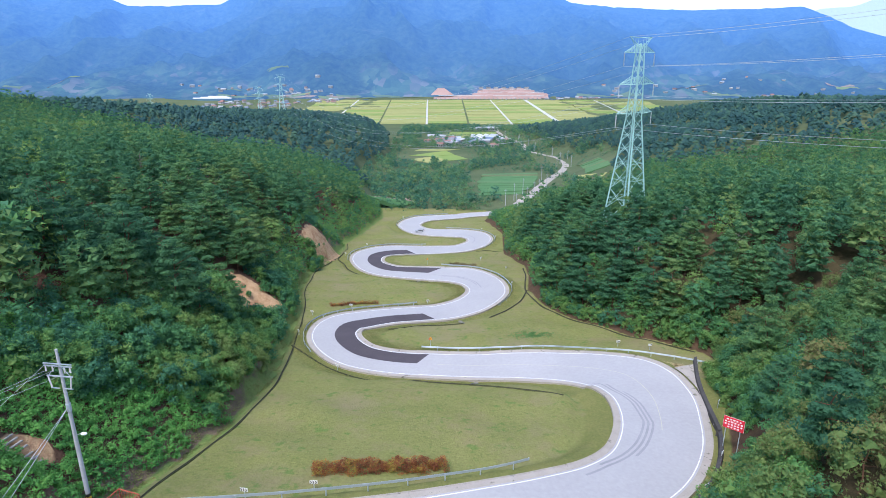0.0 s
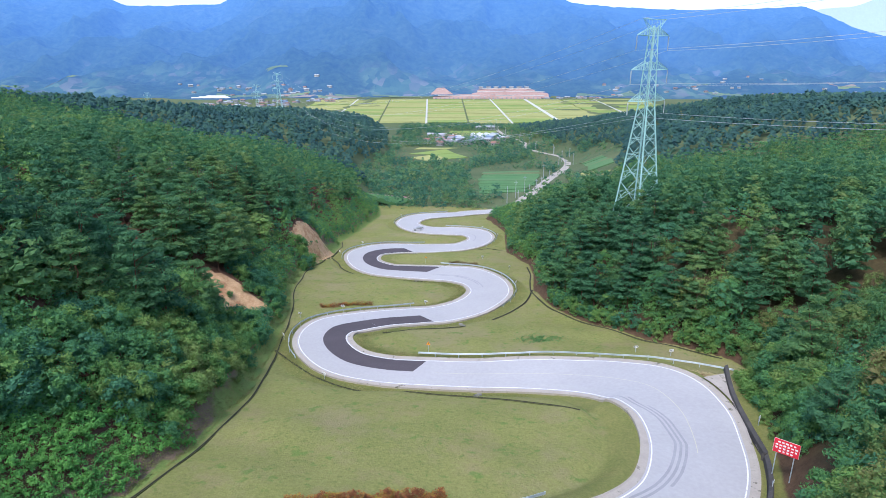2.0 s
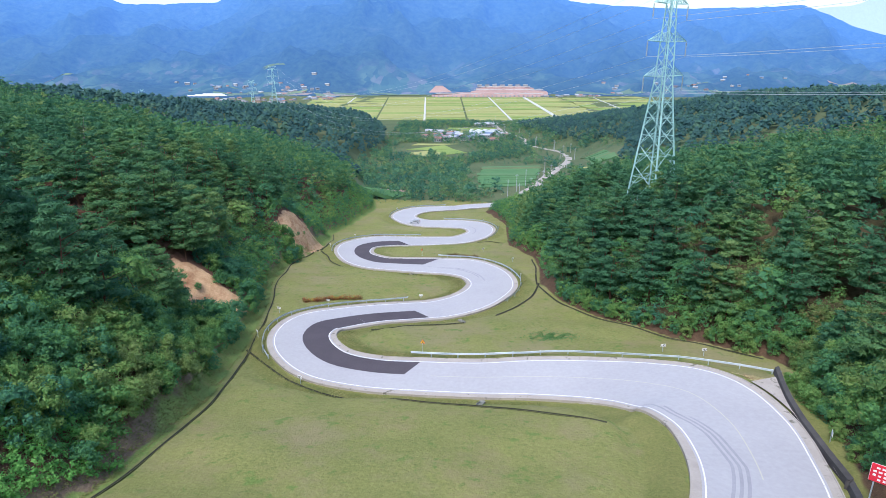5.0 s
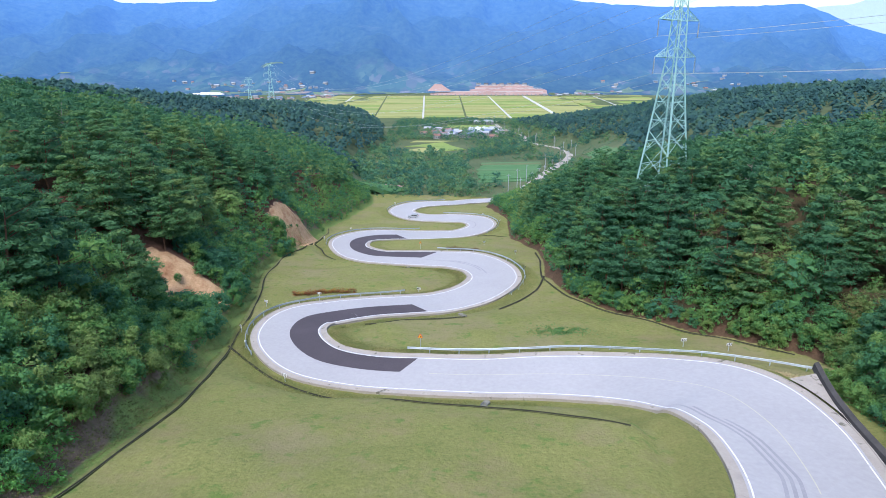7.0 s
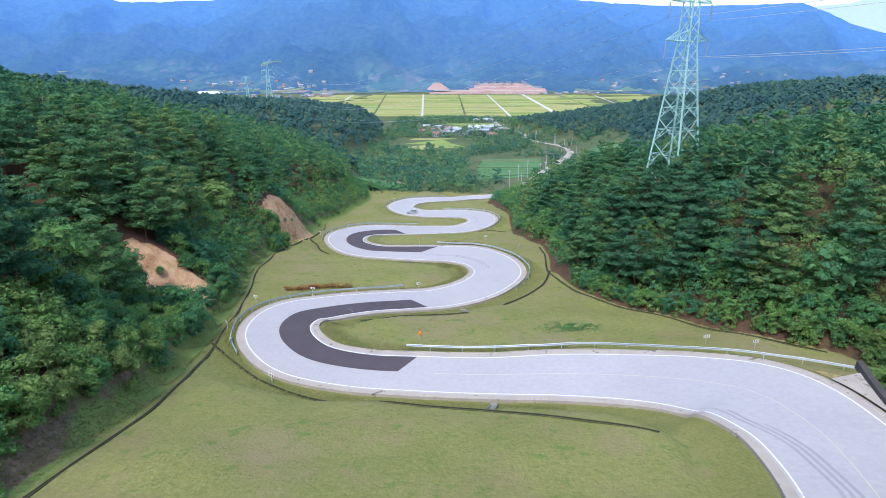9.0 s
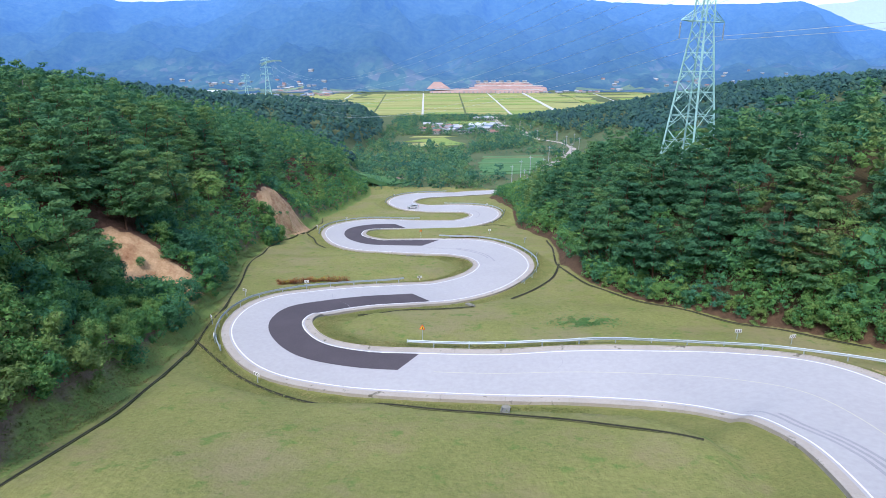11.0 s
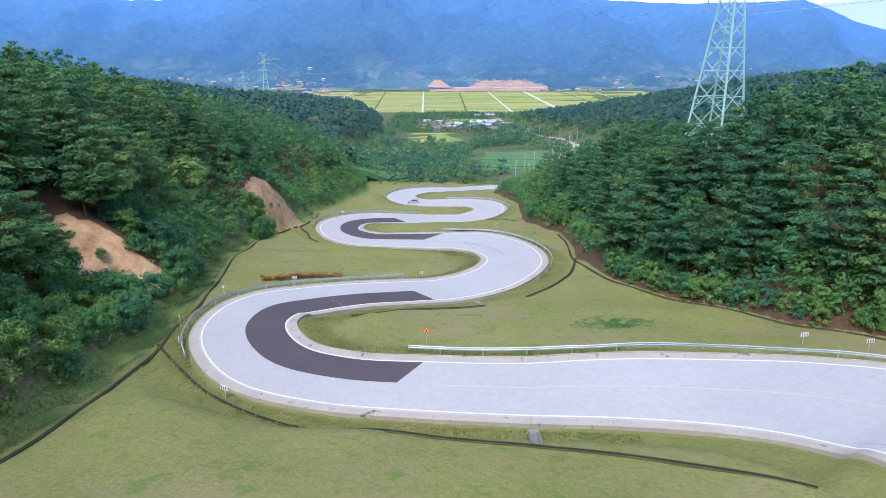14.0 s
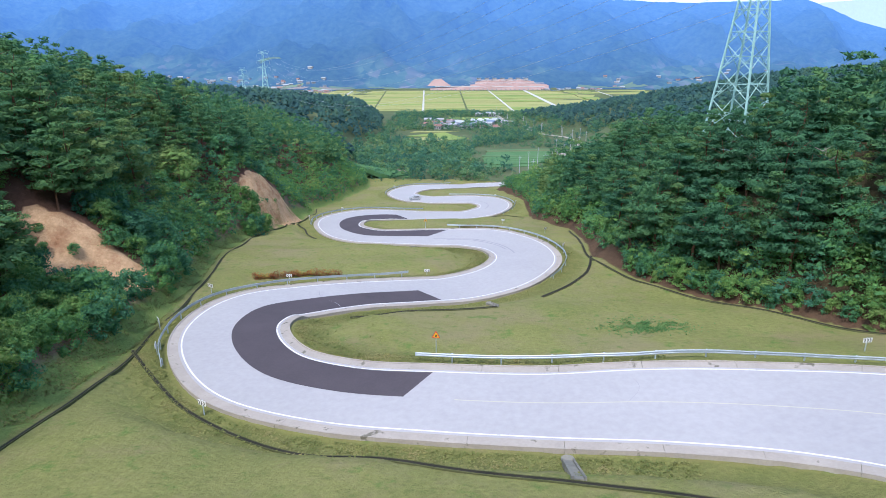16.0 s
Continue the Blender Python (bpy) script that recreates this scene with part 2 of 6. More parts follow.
BENDS_LOWER = [(1.2, 229.6), (7.5, 233.6), (12.5, 238.9), (15.5, 245.2), (15.9, 251.8), (13.4, 257.8), (8.6, 262.4), (2.7, 266.0), (-3.3, 269.7), (-8.6, 274.3), (-12.6, 280.0), (-15.4, 286.4), (-17.3, 293.1), (-16.9, 300.0), (-14.5, 306.5), (-10.3, 311.9), (-5.2, 316.4), (0.1, 320.4), (5.3, 324.5), (9.9, 329.0), (13.7, 334.1)]
ROAD_HEIGHT = [22.14, 20.09, 18.03, 15.69, 13.61, 12.11, 9.27, 7.66, 6.75, 5.58, 4.39, 2.66, 0.76, -0.21, -1.31, -2.47,
    -4.56, -6.81, -8.38, -9.68, -11.04, -13.08, -14.68, -15.37, -16.02, -17.45, -19.25, -20.82, -22.04, -22.75, -24.13, -25.7,
    -26.62]
ROAD_HALF = [3.61, 3.69, 3.88, 4.31, 5.18, 6.89, 4.92, 3.99, 3.82, 4.19, 4.82, 4.06, 4.03, 4.32, 5.21, 6.3,
    5.76, 5.02, 4.67, 5.78, 5.85, 4.83, 3.99, 4.29, 5.81, 6.03, 5.4, 4.82, 5.05, 5.13, 4.61, 4.26,
    4.25]
def spline(q, n):
    q = np.asarray(q, float)
    e = np.vstack([2 * q[0] - q[1], q, 2 * q[-1] - q[-2]])
    u = (np.arange(n) / n)[:, None]
    a, b, c, d = e[:-3, None], e[1:-2, None], e[2:-1, None], e[3:, None]
    o = 0.5 * (2 * b + (c - a) * u + (2 * a - 5 * b + 4 * c - d) * u * u + (3 * b - a - 3 * c + d) * u ** 3)
    return np.vstack([o.reshape(-1, q.shape[1]), q[-1:]])


plan = np.array(BENDS_UPPER + BENDS_MIDDLE + BENDS_LOWER)
knot = np.r_[np.arange(0, 64, 2), 63]
plan = np.c_[plan, np.interp(np.arange(64), knot, ROAD_HEIGHT), np.interp(np.arange(64), knot, ROAD_HALF)]
# behind the camera the road goes on uphill, below it runs on behind the trees
plan = np.vstack([[-50, 30, 26.5, 3.6], [-39, 32.5, 25.1, 3.6], [-28, 35.2, 23.7, 3.6], plan, [20, 338.5, -27.2, 3.9], [28, 342, -27.6, 3.6], [36, 347.5, -28, 3.4]])
ROAD = spline(plan, 12)
way = np.gradient(ROAD[:, :2], axis=0)
way /= np.linalg.norm(way, axis=1, keepdims=True)
LEFT = np.c_[-way[:, 1], way[:, 0]]
RUN = np.r_[0, np.cumsum(np.linalg.norm(np.diff(ROAD[:, :2], axis=0), axis=1))]
LOWER = spline([(36, 347.5, -28), (44, 358, -28.6), (52, 380, -29), (61, 404, -30.3), (86, 478, -35), (112, 550, -39.5), (127, 612, -43.6), (130, 674, -47.2), (116, 722, -49.8), (107, 771, -51.8), (113, 848, -54.8), (103, 940, -58.6), (96, 1060, -61.5), (110, 1185, -65.8)], 10)

ALONG = [-40, 0, 30, 50, 75, 95, 130, 150, 175, 225, 265, 300, 325, 420, 700, 950, 1200, 2400]
FALL = [42, 33, 26.5, 20.3, 13.3, 7.8, 2.2, -0.2, -4.2, -12.5, -17.5, -21.6, -24.8, -31, -49, -59, -66, -66]
EDGE_Y = [0, 48, 56, 66, 85, 99, 111, 133, 151, 181, 200, 224, 236, 270, 320, 345, 400, 460, 520, 700, 900, 1000, 1150]
EDGE_L = [-29, -29.5, -28.5, -27, -27.2, -29.5, -31, -34, -38.4, -41.5, -39, -38.5, -40.5, -37, -33, -36, -46, -62, -75, -62, -78, -105, -200]
SIDE_Y = [0, 40, 50, 57, 72, 88, 95, 101, 111, 124, 131, 140, 152, 171, 188, 216, 240, 262, 285, 310, 330, 345, 404, 478, 612, 674, 771, 850, 940, 1060, 1150]
SIDE_R = [14, 19.5, 27.5, 33, 39.5, 44, 50, 48.5, 39.5, 31, 27, 24.5, 23, 26, 27, 23, 25, 27, 25, 22, 26, 44, 70, 97, 138, 142, 122, 124, 115, 118, 330]


def bumps(x, y, size, seed):
    """Cheap smooth noise from a few crossed waves, about -1 to 1."""
    r = np.random.RandomState(seed)
    o = 0
    for k in range(6):
        a, f, p = r.uniform(0, 6.28), r.uniform(0.6, 1.7) / size, r.uniform(0, 6.28)
        o = o + np.sin(6.28 * f * (x * np.cos(a) + y * np.sin(a)) + p + 1.3 * np.sin(6.28 * f * 0.6 * (y * np.cos(a) - x * np.sin(a))))
    return o / 3.2


def near_soil(x, y):
    """How far from the two bare banks on the left slope; under 1 is inside."""
    def bank(px, py, along, across, turn):
        c, s = math.cos(turn), math.sin(turn)
        a, b = c * (x - px) + s * (y - py), s * (x - px) - c * (y - py)
        return (a / along) ** 2 + (b / across) ** 2
    return np.minimum(np.minimum(bank(-42.0, 121.7, 6.7, 3.7, 0.05), bank(-43.0, 198.5, 11.5, 4.4, 1.33)), bank(-36.8, 43.9, 2.0, 1.5, 0.8)) + 0.3 * bumps(x, y, 6, 9) + 0.28 * bumps(x, y, 2.6, 10)


def ground(x, y):
    """Height of the land, and the distance beyond the road's edge, both over arrays."""
    shape = np.shape(x)
    x, y = np.ravel(x).astype(float), np.ravel(y).astype(float)
    z = np.interp(y, ALONG, FALL)
    gap = np.full(len(x), 99.0)
    near = (y < 420) & (np.abs(x) < 140)
    off = ROAD[::2, 2] - np.interp(ROAD[::2, 1], ALONG, FALL)
    idx = np.nonzero(near)[0]
    for i in range(0, len(idx), 4000):
        j = idx[i:i + 4000]
        d2 = (x[j, None] - ROAD[::2, 0]) ** 2 + (y[j, None] - ROAD[::2, 1]) ** 2
        w = (d2 + 4) ** -1.5
        soft = z[j] + (w * off).sum(1) / (w.sum(1) + 1 / 1640)
        k = d2.argmin(1)
        q = ROAD[::2][k]
        g = np.sqrt(d2[np.arange(len(j)), k]) - q[:, 3]
        gap[j] = g
        t = np.clip((g - 1.9) / 4.5, 0, 1)
        t = t * t * (3 - 2 * t)
        left_side = ((x[j] - q[:, 0]) * LEFT[::2][k, 0] + (y[j] - q[:, 1]) * LEFT[::2][k, 1]) > 0
        side = np.where(left_side, 1.2, 0.35) * np.exp(-((g - 4.3) / 1.7) ** 2)
        z[j] = (q[:, 2] - 0.22) * (1 - t) + (soft - side) * t
    u = np.maximum(0, np.interp(y, EDGE_Y, EDGE_L) - x)
    a = np.interp(y, [0, 300, 450, 600, 900, 1050, 1180], [25, 25, 13, 27, 29, 17, 0])
    b = np.interp(y, [0, 300, 600, 900, 1180], [0.11, 0.11, 0.1, 0.05, 0])
    us = np.maximum(0, u - 0.9)
    z = z + a * (1 - np.exp(-us / 24)) + b * np.minimum(us, 330 - 0.2 * y) + 18 * np.exp(-((x + 290) / 90) ** 2 - ((y - 450) / 120) ** 2) + np.minimum(u / 25, 1) * 2.2 * bumps(x, y, 55, 3)
    v = np.maximum(0, x - np.interp(y, SIDE_Y, SIDE_R))
    a = np.interp(y, [0, 240, 300, 345, 420, 520, 700, 950, 1160], [21.5, 20.5, 11, 4, 3, 10, 13, 7, 0])
    b = np.interp(y, [0, 260, 470, 700, 900, 1160], [0.02, 0.02, 0.2, 0.2, 0.15, 0])
    vs = np.maximum(0, v - 0.9)
    z = z + a * (1 - np.exp(-vs / 26)) + b * np.minimum(vs, 230) + np.minimum(v / 25, 1) * 2.0 * bumps(x, y, 50, 4)
    # a hollow below the nearer bare bank, a steep cut at the farther one, and the brows of both hills
    def ease(t):
        t = np.clip(t, 0, 1)
        return t * t * (3 - 2 * t)
    z = z - 5.2 * ease((126.0 - y) / 7) * ease((y - 92) / 18) * ease((u - 1.5) / 7) * ease((70 - u) / 40)
    z = z + 6.2 * ease((u + 0.5) / 7.5) * np.exp(-((y - 199) / 16) ** 2) * ease((40 - u) / 28)
    z = z + 2.6 * np.exp(-((x + 98) / 36) ** 2 - ((y - 215) / 62) ** 2)
    z = z + 4.5 * np.minimum(v / 25, 1) * np.exp(-((x - 62) / 17) ** 2 - ((y - 149) / 26) ** 2)
    z = z + np.where(gap > 6, 0.25 * bumps(x, y, 17, 5), 0)
    cut = np.clip(1.3 - near_soil(x, y), 0, 0.6) / 0.6
    z = z + cut * (0.7 * bumps(x, y, 4.2, 13) + 0.5 * np.abs(bumps(x, y, 3.0, 14)))
    u = np.where(u > 0, u, np.interp(y, EDGE_Y, EDGE_L) - x)
    v = np.where(v > 0, v, x - np.interp(y, SIDE_Y, SIDE_R))
    return z.reshape(shape), gap.reshape(shape), u.reshape(shape), v.reshape(shape)


def height(x, y):
    return float(ground(np.array([x]), np.array([y]))[0][0])


def axis(*runs):
    return np.unique(np.concatenate([np.arange(a, b, s) for a, b, s in runs]).round(3))


gx = axis((-3000, -400, 130), (-400, -130, 18), (-130, -60, 3), (-60, 60, 1.1), (60, 130, 3), (130, 420, 18), (420, 3001, 130))
gy = axis((-200, 20, 10), (20, 360, 1.1), (360, 480, 6), (480, 1240, 18), (1240, 2600, 85), (2600, 4801, 200))
X, Y = np.meshgrid(gx, gy, indexing="ij")
Zg, GAP, UU, VV = ground(X, Y)
nx, ny = X.shape
ii = (np.arange(nx - 1)[:, None] * ny + np.arange(ny - 1)).ravel()
quads = np.stack([ii, ii + ny, ii + ny + 1, ii + 1], 1)
cx, cy = X.ravel()[quads].mean(1), Y.ravel()[quads].mean(1)
cu, cv, cg = UU.ravel()[quads].mean(1), VV.ravel()[quads].mean(1), GAP.ravel()[quads].mean(1)
kind = np.zeros(len(quads), int)
kind[cy > 352] = 1
kind[cy > 1150] = 2
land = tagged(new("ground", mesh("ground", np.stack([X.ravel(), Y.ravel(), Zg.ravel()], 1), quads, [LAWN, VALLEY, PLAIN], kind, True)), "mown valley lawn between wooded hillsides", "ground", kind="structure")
for field, values in (("beyond_left", UU + np.where(UU > 0.5, 2.3 * np.clip((78 - Y) / 6, 0, 1), 0)), ("beyond_right", VV), ("beyond_kerb", GAP), ("bank", near_soil(X, Y))):
    land.data.attributes.new(field, "FLOAT", "POINT").data.foreach_set("value", np.clip(values, -60, 60).astype(np.float32).ravel())


# ---- the road ----
def ribbon(curve, left, a, b, lift, n=2, rng=None):
    """A strip along the road from a to b metres left of its middle line."""
    sel = slice(None) if rng is None else slice(*np.searchsorted(RUN, rng))
    c, l = curve[sel], left[sel]
    a, b = np.broadcast_to(a, len(curve))[sel], np.broadcast_to(b, len(curve))[sel]
    rows = []
    for k in range(n):
        o = a + (b - a) * k / (n - 1)
        rows.append(np.c_[c[:, :2] + l * o[:, None], c[:, 2] + lift])
    v = np.stack(rows, 1).reshape(-1, 3)
    i = (np.arange(len(c) - 1)[:, None] * n + np.arange(n - 1)).ravel()
    return v, np.stack([i + 1, i, i + n, i + n + 1], 1)


W = ROAD[:, 3]
road = tagged(new("road", mesh("road", *ribbon(ROAD, LEFT, -W - 0.3, W + 0.3, 0.03, 9), CONCRETE)), "pale concrete two-lane road winding down the slope", "road", kind="structure")
child("edge_line", mesh("edge_line", *ribbon(ROAD, LEFT, W - 0.07, W + 0.07, 0.036), WHITE), road, "white painted edge line")
child("edge_line", mesh("edge_line", *ribbon(ROAD, LEFT, -W - 0.07, -W + 0.07, 0.036), WHITE), road, "white painted edge line")


def station(x, y):
    """How far along the road the point nearest to x, y is."""
    return RUN[((ROAD[:, 0] - x) ** 2 + (ROAD[:, 1] - y) ** 2).argmin()]


lower_way = np.gradient(LOWER[:, :2], axis=0)
lower_way /= np.linalg.norm(lower_way, axis=1, keepdims=True)
LOWER[:, 2] = np.maximum(LOWER[:, 2], ground(LOWER[:, 0], LOWER[:, 1])[0] + 0.05)
tagged(new("lower_road", mesh("lower_road", *ribbon(LOWER, np.c_[-lower_way[:, 1], lower_way[:, 0]], -3.2, 3.2, 0.12, 3), GUTTER)), "grey lane running on through the valley to the village", "road", kind="structure")

for (ax, ay), (bx, by) in (((-4.8, 96.6), (-4.2, 130.9)), ((-3.9, 176), (-13, 220.5))):
    v, f = ribbon(ROAD, LEFT, -W + 0.1, -W * 0.02, 0.042, 4, (station(ax, ay), station(bx, by)))
    for row, nxt in ((v[:4], v[4:8]), (v[-4:], v[-8:-4])):
        out = row - nxt
        row += out / np.linalg.norm(out, axis=1, keepdims=True) * np.linspace(1.5, 0, 4)[:, None]
    child("antiskid_lane", mesh("antiskid_lane", v, f, ANTISKID), road, "dark anti-skid surfacing on the inner lane of the bend")


# ---- trees ----
def leaves(rng, centres, spread, flat, per, size, tilt=0.5, long=None, dome=0.0):
    """Sprays of small leaf triangles round each centre."""
    n = len(centres)
    c = np.repeat(centres, per, 0)
    p = rng.normal(size=(n * per, 3))
    p /= np.linalg.norm(p, axis=1, keepdims=True) + 1e-6
    p *= rng.uniform(0.35, 1, (n * per, 1)) ** 0.5 * np.repeat(spread, per)[:, None]
    p[:, 2] *= flat
    p[:, 2] -= dome * (p[:, :2] ** 2).sum(1) / np.repeat(spread, per)
    if long is not None:
        d = np.repeat(long, per, 0)
        p[:, :2] = p[:, :2] * 0.75 + d * ((p[:, :2] * d).sum(1) * 0.7)[:, None]
    c = c + p
    a = rng.normal(size=(n * per, 3)); a[:, 2] *= 0.45
    a /= np.linalg.norm(a, axis=1, keepdims=True)
    a[:, 2] *= tilt
    b = np.cross(a, rng.normal(size=(n * per, 3)) * tilt + (0, 0, 1.0))
    b /= np.linalg.norm(b, axis=1, keepdims=True) + 1e-6
    s = size * rng.uniform(0.6, 1.4, (n * per, 1))
    v = np.stack([c - a * s * 0.5 - b * s * 0.33, c + a * s * 0.5 - b * s * 0.2, c + b * s * 0.5], 1).reshape(-1, 3)
    return v, np.arange(len(v)).reshape(-1, 3)


def pads(rng, centres, radii, normals, rim, dome):
    """Jagged, domed cushions of needles or leaves, one for each spray."""
    n = len(centres)
    nz = normals / (np.linalg.norm(normals, axis=1, keepdims=True) + 1e-6)
    e1 = np.cross(nz, rng.normal(size=(n, 3)))
    e1 /= np.linalg.norm(e1, axis=1, keepdims=True) + 1e-6
    e2 = np.cross(nz, e1)
    a = (np.arange(rim) + rng.uniform(-0.3, 0.3, (n, rim))) * 6.2832 / rim
    f = np.where(np.arange(rim) % 2, 0.62, 1.0) * rng.uniform(0.75, 1.15, (n, rim)) * radii[:, None]
    drop = dome * radii[:, None] * rng.uniform(0.3, 1.0, (n, rim))
    ring = centres[:, None] + e1[:, None] * (f * np.cos(a))[..., None] + e2[:, None] * (f * np.sin(a))[..., None] - nz[:, None] * drop[..., None]
    v = np.concatenate([centres[:, None] + nz[:, None] * (dome * radii * 0.5)[:, None, None], ring], 1).reshape(-1, 3)
    k = np.arange(rim)
    tri = np.stack([k * 0, k + 1, (k + 1) % rim + 1], 1)
    return v, (np.arange(n)[:, None, None] * (rim + 1) + tri).reshape(-1, 3)


def joined(*parts):
    n, vs, fs = 0, [], []
    for v, f in parts:
        vs.append(v)
        fs.append(f + n)
        n += len(v)
    return np.concatenate(vs), np.concatenate(fs)


def sprays(rng, centres, spread, flat, per, length, width, low=-0.25):
    """Short pointed sprigs all over the top and sides of each clump, standing outward and up."""
    n = len(centres) * per
    r = np.repeat(spread, per)[:, None]
    zc = rng.uniform(low, 1, n)
    a = rng.uniform(0, 6.2832, n)
    h = np.sqrt(1 - zc * zc)
    d = np.c_[h * np.cos(a), h * np.sin(a), zc]
    c = np.repeat(centres, per, 0) + d * r * np.array([1, 1, flat]) * rng.uniform(0.72, 1.06, (n, 1))
    nn = d * np.array([1, 1, 1 / max(flat, 0.35)]) + rng.normal(size=(n, 3)) * 0.5
    nn /= np.linalg.norm(nn, axis=1, keepdims=True)
    e = d * np.array([1, 1, 0.3]) + rng.normal(size=(n, 3)) * 0.55 + (0, 0, 0.3)
    e -= nn * (e * nn).sum(1, keepdims=True)
    e /= np.linalg.norm(e, axis=1, keepdims=True) + 1e-6
    b = np.cross(nn, e)
    k = rng.uniform(0.65, 1.35, (n, 1))
    v = np.stack([c - b * width * k * 0.5 - e * length * k * 0.4, c + b * width * k * 0.5 - e * length * k * 0.4, c + e * length * k * 0.6], 1).reshape(-1, 3)
    return v, np.arange(len(v)).reshape(-1, 3)


def pine_crown(rng, h, tiers, boughs, per, size, rim=6, flat=0.35):
    """Tiers of flat cloud-like needle clumps on radiating boughs, broad and open, with a rounded top."""
    c, r = [], []
    for k in range(tiers):
        t = k / (tiers - 1)
        z = h * (0.3 + 0.64 * t)
        reach = h * (0.33 * (1 - t) ** 0.55 + 0.02) * (0.78 + 0.22 * min(1, 4 * t)) * rng.uniform(0.85, 1.15)
        n = max(1, int(round(boughs * (1 - 0.75 * t))))
        a0 = rng.uniform(0, 6.28)
        for j in range(n):
            a = a0 + 6.28 * j / n + rng.uniform(-0.4, 0.4)
            f = reach * rng.uniform(0.62, 1.08)
            c.append((f * 0.7 * math.cos(a), f * 0.7 * math.sin(a), z + rng.uniform(-0.045, 0.05) * h - 0.05 * f))
            r.append(max(f * rng.uniform(0.4, 0.54), 0.085 * h))
    c, r = np.array(c), np.array(r)
    up = np.c_[c[:, :2] * 0.12 / h, np.ones(len(c))] + rng.normal(size=(len(c), 3)) * 0.12
    under = pads(rng, c - np.c_[r * 0, r * 0, r * flat * 0.25], r * (0.62 if per > 30 else 0.8), up, rim, 0.42)
    return joined(under, sprays(rng, c, r, flat, per, size, size * 0.48, -0.45))


def domed_crown(rng, clumps, rim):
    """Far trees: a few jagged cushions heaped into a rounded crown."""
    t = np.linspace(0, 1, clumps)
    a = np.arange(clumps) * 2.4 + rng.uniform(0, 6)
    out = 0.24 * np.sqrt(1 - t) * rng.uniform(0.8, 1.2, clumps)
    c = np.c_[out * np.cos(a), out * np.sin(a), 0.48 + 0.44 * t]
    return pads(rng, c, 0.19 * rng.uniform(0.85, 1.2, clumps), np.c_[c[:, :2] * 2.2, 0.6 + 0.4 * t] + rng.normal(size=(clumps, 3)) * 0.15, rim, 0.6)


def leafy_crown(rng, h, tufts, per, size, low=0.15, rim=6, full=1.0):
    """Leafy clumps heaped into an uneven round crown."""
    t = rng.uniform(0, 1, tufts)
    z = h * (low + (0.95 - low) * t)
    r = h * 0.4 * np.sqrt(np.maximum(0.05, 1 - (2 * t - 0.75) ** 2 / 1.7)) * rng.uniform(0.3, 1, tufts) ** 0.4
    a = rng.uniform(0, 6.28, tufts)
    c = np.c_[r * np.cos(a), r * np.sin(a), z]
    w = h * rng.uniform(0.1, 0.17, tufts) * full
    out = np.c_[c[:, :2], (z - h * (low + 0.3 * (1 - low))) * 0.8 + 0.25 * h] + rng.normal(size=(tufts, 3)) * 0.1 * h
    return joined(pads(rng, c, w * 0.62, out, rim, 0.5), sprays(rng, c, w, 0.8, per, size, size * 0.62, -0.4))


def trunk(rng, h, r, limbs, reach):
    bm = bmesh.new()
    p = Vector((0, 0, -0.3))
    top = []
    for k in range(4):
        q = Vector((rng.normal() * 0.03 * h, rng.normal() * 0.03 * h, h * 0.88 * (k + 1) / 4))
        tube(p, q, r * (1 - 0.22 * k), r * (0.78 - 0.22 * k), 6, bm)
        p = q
        top.append(q)
    for k in range(limbs):
        a, z = rng.uniform(0, 6.28), rng.uniform(0.4, 0.8)
        base = top[min(3, int(z * 4))] * 1.0
        base.z = z * h * 0.85
        tube(base, base + Vector((math.cos(a) * reach * h, math.sin(a) * reach * h, 0.1 * h)), r * 0.35, r * 0.12, 5, bm)
    me = bpy.data.meshes.new("trunk")
    bm.to_mesh(me)
    bm.free()
    me.materials.append(BARK)
    return me


def spread_points(x0, x1, y0, y1, step, seed):
    r = np.random.RandomState(seed)
    gx_, gy_ = np.meshgrid(np.arange(x0, x1, step), np.arange(y0, y1, step), indexing="ij")
    p = np.stack([gx_.ravel(), gy_.ravel()], 1)
    return p + r.uniform(-0.46, 0.46, p.shape) * step


def woods(name, label, pts, z, protos, mats, hmin, hmax, seed):
    """One object of many trees, for the slopes that nobody could count."""
    r = np.random.RandomState(seed)
    vs, fs, tint, n = [], [], [], 0
    pick = r.randint(0, len(protos), len(pts))
    turn, size = r.uniform(0, 6.28, len(pts)), r.uniform(hmin, hmax, len(pts))
    for k, (pv, pf) in enumerate(protos):
        j = np.nonzero(pick == k)[0]
        if not len(j):
            continue
        c, s = np.cos(turn[j])[:, None], np.sin(turn[j])[:, None]
        h = size[j][:, None]
        x = (pv[:, 0] * c - pv[:, 1] * s) * h + pts[j, 0][:, None]
        y = (pv[:, 0] * s + pv[:, 1] * c) * h + pts[j, 1][:, None]
        zz = pv[:, 2] * h + z[j][:, None]
        vs.append(np.stack([x, y, zz], -1).reshape(-1, 3))
        fs.append((np.arange(len(j))[:, None, None] * len(pv) + pf + n).reshape(-1, 3))
        tint.append(np.repeat(r.uniform(0, 1, len(j)), len(pv)))
        n += len(vs[-1])
    me = mesh(name, np.concatenate(vs), np.concatenate(fs), mats)
    me.attributes.new("tree_tint", "FLOAT", "POINT").data.foreach_set("value", np.concatenate(tint).astype(np.float32))
    return tagged(new(name, me), label, "woods", kind="stuff")


